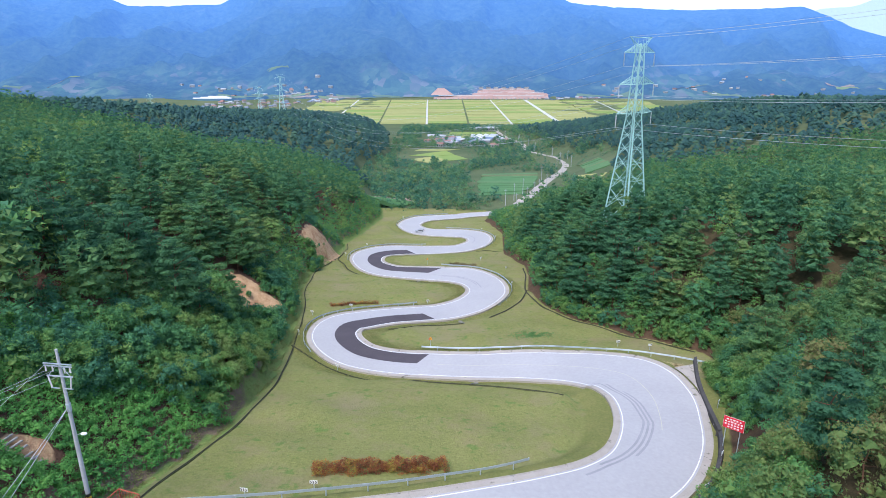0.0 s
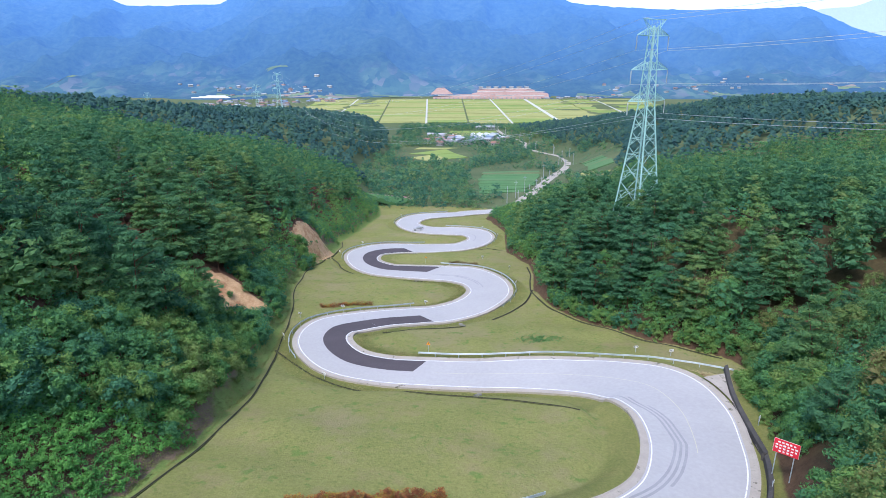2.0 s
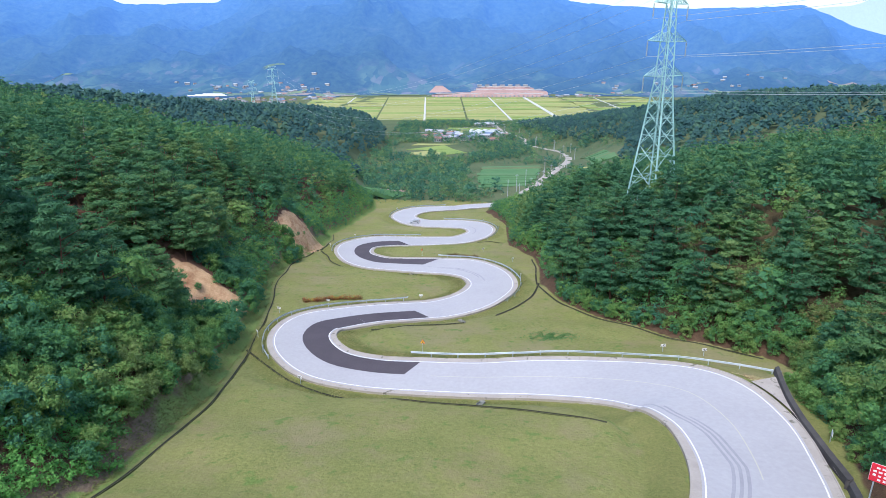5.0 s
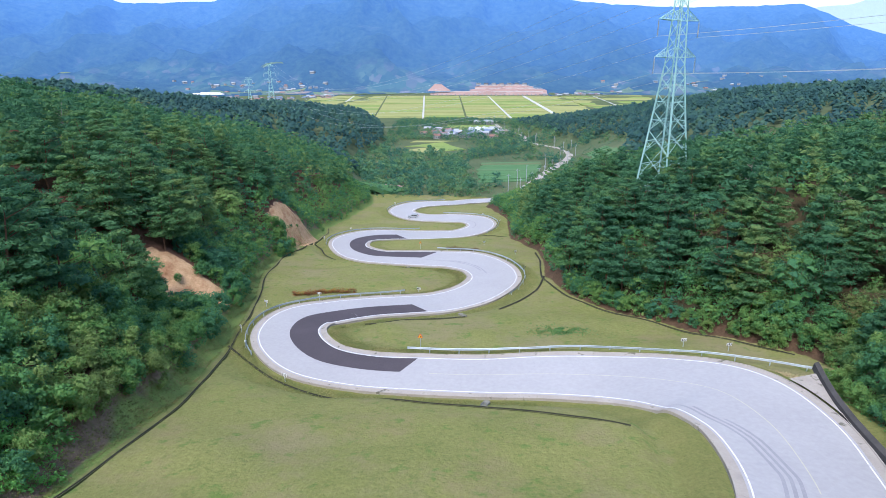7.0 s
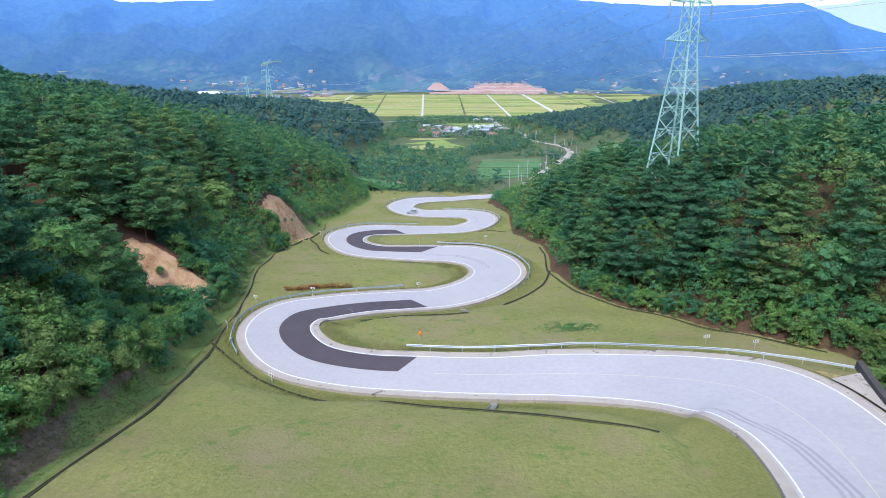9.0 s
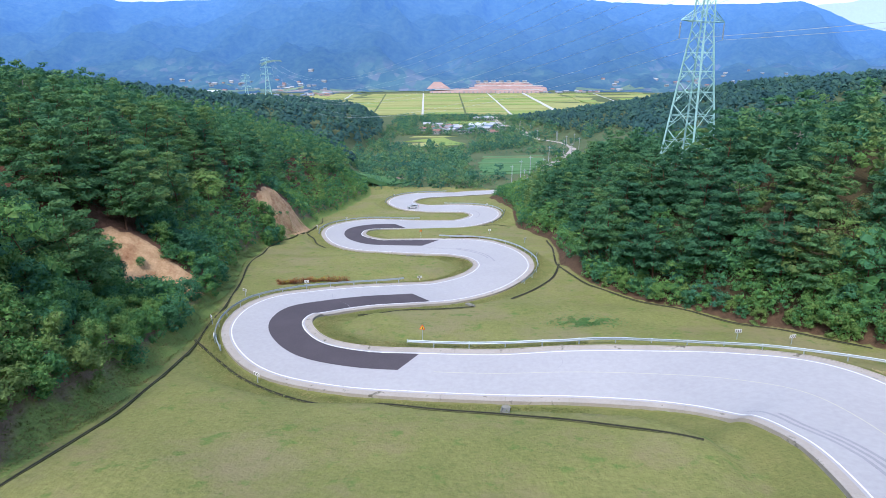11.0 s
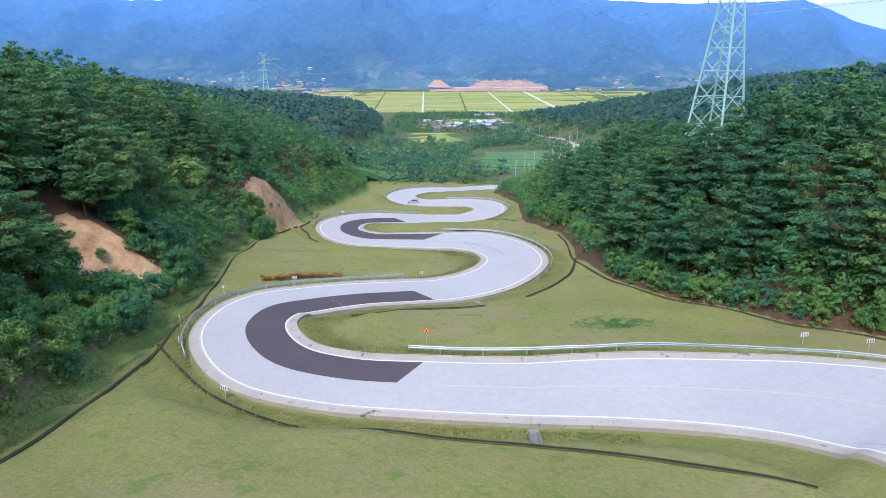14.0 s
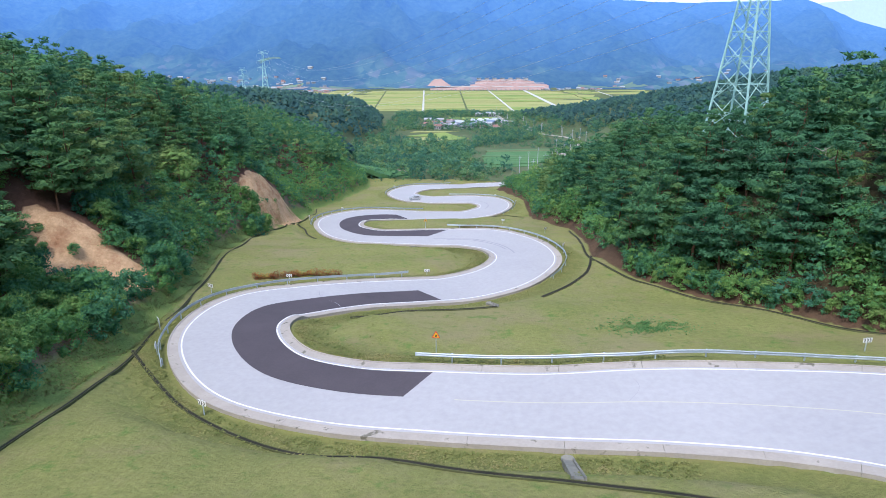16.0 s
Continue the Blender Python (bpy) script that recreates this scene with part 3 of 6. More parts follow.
R0 = np.random.RandomState(11)
mid_pines = [pine_crown(R0, 1, 6, 7, 13, 0.075, 5) for k in range(10)]
low_pines = [pine_crown(R0, 1, 4, 4, 7, 0.11, 5, 0.5) for k in range(8)]
mid_leafy = [leafy_crown(R0, 1, 26, 10, 0.085, 0.15, 5) for k in range(6)]
far_pines = [domed_crown(R0, 8, 5) for k in range(8)]
bushes = [leafy_crown(R0, 1, 15, 24, 0.07, 0.02, 5, 1.3) for k in range(6)]
low_bushes = [leafy_crown(R0, 1, 11, 8, 0.11, 0.02, 5, 1.45) for k in range(6)]


def tree(name, label, category, crown, trunk_mesh, mat, at, group, part_name="crown"):
    t = thing(name, label, category, at, group)
    if trunk_mesh:
        child("trunk", trunk_mesh, t)
    child(part_name, mesh(part_name, crown[0], crown[1], mat), t)
    return t


def stand(kinds, pts, z, lo, hi, seed, group):
    """Single trees of a few kinds, one after the other, over the given places."""
    r = np.random.RandomState(seed)
    for k, ((px, py), pz) in enumerate(zip(pts, z)):
        m = pose(px, py, pz - 0.1, r.uniform(-4, 4), r.uniform(-4, 4), r.uniform(0, 360))
        copy = copy_thing(kinds[k % len(kinds)], m)
        f = r.uniform(lo, hi)
        copy.scale = (f * r.uniform(0.9, 1.15), f * r.uniform(0.9, 1.15), f)


# the trees nearest to the road stand singly: pines, and young broadleaf trees round the uppermost bend
def clear(x, y):
    """Away from the notice board and the foot of the nearest tower."""
    return ((x - 34.2) ** 2 + (y - 60.6) ** 2 > 30) & ((x - 54.9) ** 2 + (y - 173.5) ** 2 > 30) & (((x - 50) / 6) ** 2 + ((y - 163) / 9) ** 2 > 1)


def hollow(x, y):
    """Bare reddish ground under thin trees below the nearer bank."""
    return ((x + 52) / 7) ** 2 + ((y - 114) / 5) ** 2 + 0.4 * bumps(x, y, 9, 34)


def beside_road(x, y, u, v):
    return (np.abs(x) < 85) & (((u > 10) & (u < 34) & (y > 76) & (y < 205)) | ((v > 3.5) & (v < 27) & (y > 104) & (y < 205)))


def young_wood(x, y, u, v):
    return (v > 0.8) & (x < 82) & (y > 16) & (y <= 104)


edge = spread_points(-85, 85, 40, 215, 4.9, 1)
z, g, u, v = ground(edge[:, 0], edge[:, 1])
soil = near_soil(edge[:, 0], edge[:, 1])
gap_left = (u > 0) & (bumps(edge[:, 0], edge[:, 1], 30, 31) > 0.8) & (u < 22)
pick = np.nonzero(beside_road(edge[:, 0], edge[:, 1], u, v) & (soil > 1.3) & (hollow(edge[:, 0], edge[:, 1]) > 0.6) & (g > 6) & clear(edge[:, 0], edge[:, 1]) & ~gap_left)[0]
R1 = np.random.RandomState(12)
R1.shuffle(pick)
PINE_KINDS = []
for k in range(7):
    i = pick[k]
    h = 9.5 + 0.45 * k
    PINE_KINDS.append(tree("pine_tree", "tall red pine with flat dark green needle sprays", "tree", pine_crown(R1, h, 6 + k % 2, 7, 92, 0.46, 7), trunk(R1, h, 0.16, 6, 0.2), PINE, pose(*edge[i], z[i] - 0.1, 0, 0, 60 * k), "pines on the slopes"))
LEAFY_KINDS = []
for k in range(5):
    i = pick[7 + k]
    h = 6.4 + 0.5 * k
    LEAFY_KINDS.append(tree("broadleaf_tree", "leafy green broadleaf tree among the pines", "tree", leafy_crown(R1, h, 50, 42, 0.28, 0.1, 6, 1.0), trunk(R1, h, 0.11, 5, 0.22), LEAF, pose(*edge[i], z[i] - 0.1, 0, 0, 80 * k), "broadleaf trees on the slopes"))
YOUNG_KINDS = []
for k in range(5):
    i = pick[12 + k]
    h = 5.2 + 0.4 * k
    YOUNG_KINDS.append(tree("broadleaf_tree", "young bushy broadleaf tree with olive-green leaves", "tree", leafy_crown(R1, h, 46, 44, 0.25, 0.04, 6, 0.98), trunk(R1, h, 0.09, 5, 0.22), YOUNG, pose(*edge[i], z[i] - 0.1, 0, 0, 80 * k), "young trees above the uppermost bend"))
rest = pick[17:]
is_leafy = (R1.uniform(size=len(rest)) < np.where(u[rest] > 0, 0.26, 0.12))
stand(PINE_KINDS, edge[rest[~is_leafy]][:290], z[rest[~is_leafy]][:290], 0.75, 1.22, 5, "pines on the slopes")
stand(LEAFY_KINDS, edge[rest[is_leafy]][:90], z[rest[is_leafy]][:90], 0.6, 1.1, 6, "broadleaf trees on the slopes")
young = spread_points(22, 82, 16, 104, 4.0, 5)
zy, gy_, uy, vy = ground(young[:, 0], young[:, 1])
pick = np.nonzero(young_wood(young[:, 0], young[:, 1], uy, vy) & (gy_ > 7.0) & clear(young[:, 0], young[:, 1]))[0]
R1.shuffle(pick)
few = int(0.82 * min(len(pick), 290))
stand(YOUNG_KINDS, young[pick[:few]], zy[pick[:few]] - 0.3, 0.6, 1.1, 61, "young trees above the uppermost bend")
stand(PINE_KINDS, young[pick[few:290]], zy[pick[few:290]], 0.6, 0.9, 62, "pines on the slopes")

# bare grey snags among the pines of the hillside
SNAG_BARK = surface("weathered_dead_wood", (0.2, 0.17, 0.15), (0.36, 0.32, 0.29), 0.6, 0.1, 0.95, 0.1, 0.02)
SNAGS = []
for k, (sx, sy) in enumerate(((-74, 172), (-78, 178), (-70, 181), (-84, 186), (-66, 165), (-88, 172), (-80, 194), (-58, 108), (-63, 116), (46, 131), (58, 139), (63, 120))):
    m = pose(sx, sy, height(sx, sy) - 0.2, R1.uniform(-8, 8), R1.uniform(-8, 8), 50 * k)
    if k < 3:
        snag = thing("dead_tree", "bare grey dead tree standing among the pines", "tree", m, "dead trees on the slopes")
        child("trunk", trunk(R1, 9.5 + k, 0.15, 14, 0.17), snag).data.materials[0] = SNAG_BARK
        SNAGS.append(snag)
    else:
        copy_thing(SNAGS[k % 3], m)

# shrubs along the foot of both slopes
foot = spread_points(-85, 72, 36, 345, 1.9, 7)
zf, gf, uf, vf = ground(foot[:, 0], foot[:, 1])
sf = near_soil(foot[:, 0], foot[:, 1])
wavy = bumps(foot[:, 0], foot[:, 1], 16, 33)
# few shrubs on the reddish ground under the pines below the nearer bank
thin = np.random.RandomState(36).uniform(size=len(foot)) + np.where((uf > 8) & (((foot[:, 0] + 54) / 14) ** 2 + ((foot[:, 1] - 100) / 17) ** 2 < 1 + 0.4 * wavy), 0, 1)
belt = (((uf > 2.1 + 0.4 * wavy) & (foot[:, 1] > 62 + 3 * wavy) & (uf < 13 + 5 * wavy)) | ((vf > 1.9 + 0.5 * wavy + np.where(foot[:, 1] > 285, 1.5, 0)) & (vf < np.where(foot[:, 1] > 280, 16, 10)) & (foot[:, 1] < 322)) | ((uf > 9 + 2 * wavy) & (uf < 22) & (foot[:, 1] > 52) & (foot[:, 1] < 84))) & (gf > 3.4) & (sf > 1.15) & (hollow(foot[:, 0], foot[:, 1]) > 1) & (thin > 0.72) & clear(foot[:, 0], foot[:, 1])
near = np.nonzero(belt & (foot[:, 1] < 150) & (foot[:, 1] > 40) & ((uf < 16) | (vf > 0)) & (vf < 6))[0]
R1.shuffle(near)
near = near[np.argsort(np.where(uf[near] > 0, foot[near, 1], foot[near, 1] + 25), kind="stable")]
SHRUB_KINDS = []
for k in range(5):
    i = near[k]
    SHRUB_KINDS.append(tree("shrub", "dense leafy green shrub at the foot of the slope", "shrub", leafy_crown(R1, 2.8, 26, 52, 0.19, 0.0, 6, 1.2), None, LEAF, pose(*foot[i], zf[i], 0, 0, 70 * k), "shrubs along the ditches", "leaves"))
stand(SHRUB_KINDS, foot[near[5:285]], zf[near[5:285]] - 0.2, 0.85, 1.6, 8, "shrubs along the ditches")
strip_ = spread_points(22, 62, 92, 142, 1.45, 83)
zs_, gs_, us_, vs_ = ground(strip_[:, 0], strip_[:, 1])
fill = np.nonzero((vs_ > 1.2) & (vs_ < 3.4) & (gs_ > 4))[0][:50]
stand(SHRUB_KINDS, strip_[fill], zs_[fill] - 0.2, 0.6, 1.15, 84, "shrubs along the ditches")
behind = np.array([(36.6 + 0.27 * (y - 62) + o, y) for y in np.arange(63.5, 90, 1.35) for o in (0.7, 2.5)]) + R1.uniform(-0.5, 0.5, (40, 2))
stand(SHRUB_KINDS, behind, ground(behind[:, 0], behind[:, 1])[0] - 0.2, 0.5, 0.95, 86, "shrubs along the ditches")
bare = np.array([(-43.1, 121.9), (-42.2, 119.8), (-45.6, 120.4), (-46.6, 122), (-44.8, 192.3), (-43, 195.4), (-42.2, 199.6)])
stand(SHRUB_KINDS, bare, ground(bare[:, 0], bare[:, 1])[0] - 0.1, 0.3, 0.55, 82, "shrubs along the ditches")
before = np.array([(-41.6, 181.5), (-43.5, 184), (-41.3, 186.2), (-44.2, 187.5), (-42.4, 178.6), (-45.8, 185.4)])
stand(SHRUB_KINDS, before, ground(before[:, 0], before[:, 1])[0] - 0.2, 1.4, 2.0, 85, "shrubs along the ditches")
left_over = belt.copy()
left_over[near[:285]] = False
sparse = (np.random.RandomState(71).uniform(size=len(foot)) < 0.11) & (((uf >= 12) & (uf < 34)) | ((vf >= 10) & (vf < 30))) & (sf > 1.3) & (hollow(foot[:, 0], foot[:, 1]) > 1) & (gf > 4) & clear(foot[:, 0], foot[:, 1]) & (foot[:, 1] > 50)
left_over |= sparse & ~belt
for name, sel, proto in (("undergrowth", foot[:, 1] < 165, bushes), ("lower_undergrowth", foot[:, 1] >= 165, low_bushes)):
    a = left_over & sel
    woods(name, "leafy undergrowth along the foot of the wooded slopes", foot[a], zf[a] - 0.3, proto, SCRUB, 2.4, 4.6, 9)

# a carpet of climbing vines over the lowest slope
vine = spread_points(-75, -26, 28, 84, 0.72, 14)
zv, gv, uv, vv = ground(vine[:, 0], vine[:, 1])
by_pole = ((vine[:, 0] + 30.7) ** 2 + (vine[:, 1] - 42.2) ** 2 < 1.6) | ((vine[:, 0] + 27.4) ** 2 + (vine[:, 1] - 40.2) ** 2 < 9)
ok = (uv > 1.5 + 0.5 * bumps(vine[:, 0], vine[:, 1], 9, 41)) & (uv < 21) & (vine[:, 1] < 66 + 4 * bumps(vine[:, 0], vine[:, 1], 12, 42)) & ~by_pole & (near_soil(vine[:, 0], vine[:, 1]) > 1.05)
woods("vine_carpet", "bright green carpet of climbing vines over the bank", vine[ok], zv[ok] - 0.25, [leafy_crown(R0, 1, 7, 18, 0.135, 0.0, 5, 2.0) for k in range(5)], VINE, 1.0, 1.7, 15)

# the rest of the woods
p = spread_points(-300, 300, -90, 420, 5.5, 1)
z, g, u, v = ground(p[:, 0], p[:, 1])
ok = ((u > 12) | (v > 5 + np.clip((p[:, 1] - 270) / 2, 0, 18))) & (near_soil(p[:, 0], p[:, 1]) > 1.4) & (g > 6) & ((p[:, 1] > 25) | (np.abs(p[:, 0]) > 45)) & clear(p[:, 0], p[:, 1])
ok &= ~beside_road(p[:, 0], p[:, 1], u, v) & ~young_wood(p[:, 0], p[:, 1], u, v)
ok &= ~((u > 0) & (u < 60) & (bumps(p[:, 0], p[:, 1], 26, 31) > 0.95)) & ~((u > 0) & (u < 17) & (p[:, 1] < 80)) & ~((v > 0) & (v < 30) & (p[:, 1] > 300)) & ~((v > 0) & (v < 45) & (p[:, 1] > 380))
leafy = bumps(p[:, 0], p[:, 1], 23, 51) + np.random.RandomState(52).normal(size=len(p)) * 0.35 > 0.62
in_valley = np.abs(p[:, 0]) < 0.85 * p[:, 1] + 15
close = (p[:, 1] < 250) & (np.abs(p[:, 0]) < 112) & in_valley
for name, label, sel, proto in (("pine_woods", "dense dark green pine woods on the hillsides", close, mid_pines),
                                ("upper_pine_woods", "dense dark green pine woods high on the hillsides", ~close & in_valley, low_pines),
                                ("outer_pine_woods", "dense dark green pine woods on the outer hillsides", ~in_valley, far_pines)):
    a = ok & ~leafy & sel
    woods(name, label, p[a], z[a], proto, WOODS, 8, 13.5, 2)
a = ok & leafy & in_valley
woods("broadleaf_woods", "lighter green broadleaf trees between the pines", p[a], z[a], mid_leafy, MIXED, 6, 9.5, 3)
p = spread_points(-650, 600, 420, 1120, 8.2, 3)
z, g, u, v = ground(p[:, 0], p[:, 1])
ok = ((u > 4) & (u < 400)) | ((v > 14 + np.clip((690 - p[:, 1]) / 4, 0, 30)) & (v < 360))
woods("far_pine_woods", "haze-tinted blue-green pine woods on the ridges farther down the valley", p[ok], z[ok], far_pines, HAZED_WOODS, 8.5, 12.5, 4)
# hedgerows and copses on the valley floor
p = spread_points(-70, 175, 350, 1150, 6.5, 17)
z, g, u, v = ground(p[:, 0], p[:, 1])
to_lane = np.sqrt(((p[:, None, 0] - LOWER[None, ::4, 0]) ** 2 + (p[:, None, 1] - LOWER[None, ::4, 1]) ** 2).min(1))
dens = bumps(p[:, 0], p[:, 1], 75, 61) + 0.5 * bumps(p[:, 0], p[:, 1], 30, 62) + np.where((p[:, 1] < 400) & (p[:, 0] < 36), 0.9, 0) + np.where((p[:, 0] < 26) & (p[:, 1] < 500), 0.7, 0) - np.where((p[:, 0] > 30) & (p[:, 1] < 420), 0.25, 0) + np.where((p[:, 1] > 1060), 1.2, 0)
open_field = ((p[:, 0] > -52) & (p[:, 0] < 40) & (p[:, 1] > 610) & (p[:, 1] < 780)) | ((p[:, 0] > 22) & (p[:, 0] < 92) & (p[:, 1] > 394) & (p[:, 1] < 545)) | ((p[:, 0] > 98) & (p[:, 0] < 160) & (p[:, 1] > 425) & (p[:, 1] < 650)) | ((p[:, 0] > 0) & (p[:, 0] < 100) & (p[:, 1] > 930) & (p[:, 1] < 1055))
ok = (u < 4) & (v < 30) & (dens > np.where(p[:, 1] < 520, -0.3, 0.05)) & ~open_field & (to_lane > np.where(p[:, 1] < 480, 15, 7))
woods("valley_copses", "clumps of green trees and scrub on the valley floor", p[ok], z[ok], [leafy_crown(R0, 1, 9, 8, 0.13, 0.02, 5, 1.6) for k in range(6)], HAZED_VALLEY_LEAF, 4.5, 9.5, 18)


p = spread_points(-60, 190, 345, 1060, 6.0, 19)
z, g, u, v = ground(p[:, 0], p[:, 1])
to_lane = np.sqrt(((p[:, None, 0] - LOWER[None, ::4, 0]) ** 2 + (p[:, None, 1] - LOWER[None, ::4, 1]) ** 2).min(1))
planted = ((p[:, 0] > 22) & (p[:, 0] < 90) & (p[:, 1] > 394) & (p[:, 1] < 535)) | ((p[:, 0] > -44) & (p[:, 0] < 30) & (p[:, 1] > 606) & (p[:, 1] < 780)) | ((p[:, 0] > 100) & (p[:, 0] < 152) & (p[:, 1] > 425) & (p[:, 1] < 568))
ok = (u < 4) & (v < 46) & ~planted & (to_lane > 9) & (np.random.RandomState(20).uniform(size=len(p)) < 0.55)
woods("valley_scrub", "low green scrub and long grass on the valley floor", p[ok], z[ok] - 0.3, [leafy_crown(R0, 1, 6, 6, 0.16, 0.0, 5, 1.9) for k in range(5)], HAZED_VALLEY_LEAF, 1.2, 3.4, 21)


# ---- far mountains ----
def haze_land(name):
    """Wooded slopes far off, with blue air haze put in as surface emission that grows with distance."""
    m, nt, b = shader(name, 1.0, 0.0)
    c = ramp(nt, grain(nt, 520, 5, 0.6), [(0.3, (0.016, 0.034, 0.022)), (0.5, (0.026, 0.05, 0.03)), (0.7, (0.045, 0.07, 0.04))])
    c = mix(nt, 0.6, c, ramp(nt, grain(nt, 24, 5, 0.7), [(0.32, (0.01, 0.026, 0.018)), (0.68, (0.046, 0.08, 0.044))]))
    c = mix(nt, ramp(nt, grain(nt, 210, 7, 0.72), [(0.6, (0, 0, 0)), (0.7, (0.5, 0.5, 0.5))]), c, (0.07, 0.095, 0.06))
    pos = nt.nodes.new("ShaderNodeSeparateXYZ")
    place = nt.nodes.new("ShaderNodeNewGeometry").outputs["Position"]
    nt.links.new(place, pos.inputs[0])
    # a patchwork of small fields, clearings and copses on the lowest slopes
    cells = nt.nodes.new("ShaderNodeTexVoronoi")
    squash = nt.nodes.new("ShaderNodeMapping")
    squash.inputs["Scale"].default_value = (1 / 30, 1 / 46, 1 / 30)
    nt.links.new(place, squash.inputs[0])
    nt.links.new(squash.outputs[0], cells.inputs["Vector"])
    cells.inputs["Scale"].default_value = 1.0
    lot = nt.nodes.new("ShaderNodeSeparateColor")
    nt.links.new(cells.outputs["Color"], lot.inputs[0])
    field = ramp(nt, lot.outputs[0], [(0.0, (0.03, 0.065, 0.035)), (0.3, (0.06, 0.11, 0.055)), (0.5, (0.11, 0.165, 0.075)), (0.7, (0.04, 0.075, 0.04)), (0.9, (0.17, 0.155, 0.125)), (1.0, (0.09, 0.135, 0.065))])
    low = nt.nodes.new("ShaderNodeMapRange")
    low.inputs["From Min"].default_value, low.inputs["From Max"].default_value = 60, -45
    nt.links.new(pos.outputs["Z"], low.inputs["Value"])
    farmed = nt.nodes.new("ShaderNodeMath"); farmed.operation = "MULTIPLY"
    nt.links.new(ramp(nt, grain(nt, 330, 5, 0.65), [(0.46, (0, 0, 0)), (0.58, (0.72, 0.72, 0.72))]), farmed.inputs[0])
    nt.links.new(low.outputs[0], farmed.inputs[1])
    c = mix(nt, farmed.outputs[0], c, field)
    nt.links.new(c, b.inputs["Base Color"])
    bump(nt, b, grain(nt, 40, 5, 0.6), 12, 0.6)
    # haze: the slopes themselves emit blue, more at greater Y
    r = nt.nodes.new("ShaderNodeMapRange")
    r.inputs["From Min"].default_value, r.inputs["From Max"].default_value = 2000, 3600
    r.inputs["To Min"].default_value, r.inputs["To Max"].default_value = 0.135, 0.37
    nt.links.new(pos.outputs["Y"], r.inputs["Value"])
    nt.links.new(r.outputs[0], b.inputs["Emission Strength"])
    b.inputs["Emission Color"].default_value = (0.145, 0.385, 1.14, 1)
    return m


MOUNTAIN = haze_land("distant_mountain_haze")


def ridged(x, y, size, seed):
    return 1 - np.abs(bumps(x, y, size, seed))


mx, my = np.arange(-3200, 3201, 24.0), np.arange(1960, 4400, 24.0)
MX, MY = np.meshgrid(mx, my, indexing="ij")
slant = MX / MY
crest = np.interp(slant, [-0.9, -0.75, -0.68, -0.64, -0.61, -0.58, -0.53, -0.5, -0.42, -0.35, -0.31, -0.25, -0.1, 0.05, 0.16, 0.2, 0.26, 0.33, 0.4, 0.5, 0.565, 0.61, 0.65, 0.74, 0.9],
                  [420, 430, 420, 385, 378, 400, 395, 356, 352, 352, 420, 520, 640, 560, 420, 372, 346, 332, 326, 328, 346, 300, 232, 152, 90])
far = np.clip((MY - 2010 - 60 * bumps(MX, MY, 700, 21) - 110 * np.exp(-((MX - 150) / 330) ** 2)) / 1600, 0, 1)
rise = far ** 1.25
MZ = -67 + (crest + 67) * rise + (48 + 130 * rise) * np.minimum(far * 5, 1) * (ridged(MX, MY * 0.55, 900, 22) + 0.42 * ridged(MX, MY * 0.7, 380, 24) + 0.12 * ridged(MX, MY, 170, 25) - 1.0) * np.where(far > 0.55, np.maximum(0, (1 - far) / 0.45), 1)
MZ += 14 * bumps(MX, MY, 130, 23) * np.minimum(far * 4, 1) * np.where(far > 0.9, 0.25, 1)
MZ = np.where(far >= 1, -67 + (crest + 67) * np.clip(1 - (MY - 3650) / 1500, 0.5, 1), MZ)
n_x, n_y = MX.shape
ii = (np.arange(n_x - 1)[:, None] * n_y + np.arange(n_y - 1)).ravel()
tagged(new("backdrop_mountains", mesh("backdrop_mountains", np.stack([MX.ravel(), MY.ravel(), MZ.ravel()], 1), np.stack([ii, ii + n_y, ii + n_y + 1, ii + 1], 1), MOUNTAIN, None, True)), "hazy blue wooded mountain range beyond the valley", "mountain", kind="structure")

# a ridge far behind, paled by haze put in as near-white emission
PALE = haze_land("haze_paled_ridge")
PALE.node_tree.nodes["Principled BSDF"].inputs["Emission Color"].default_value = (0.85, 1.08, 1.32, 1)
rx_ = np.arange(2050, 7100, 48.0)
rz_ = 0.79 * np.interp(rx_ / 4740, [0.43, 0.54, 0.62, 0.7, 0.8, 1.0, 1.5], [-70, 380, 560, 640, 600, 700, 500]) + 25 * bumps(rx_, rx_ * 0, 500, 27)
v = np.concatenate([np.c_[rx_, rx_ * 0 + 4740, rz_], np.c_[rx_, rx_ * 0 + 4450, rz_ * 0 - 70], np.c_[rx_, rx_ * 0 + 4900, rz_ * 0 - 70]])
n_r = len(rx_)
f = [[i, i + 1, i + 1 + n_r * k, i + n_r * k][::1 if k == 2 else -1] for i in range(n_r - 1) for k in (1, 2)]
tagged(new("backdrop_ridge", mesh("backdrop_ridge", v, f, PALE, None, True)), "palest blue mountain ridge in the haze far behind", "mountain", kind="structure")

# ---- road edges ----


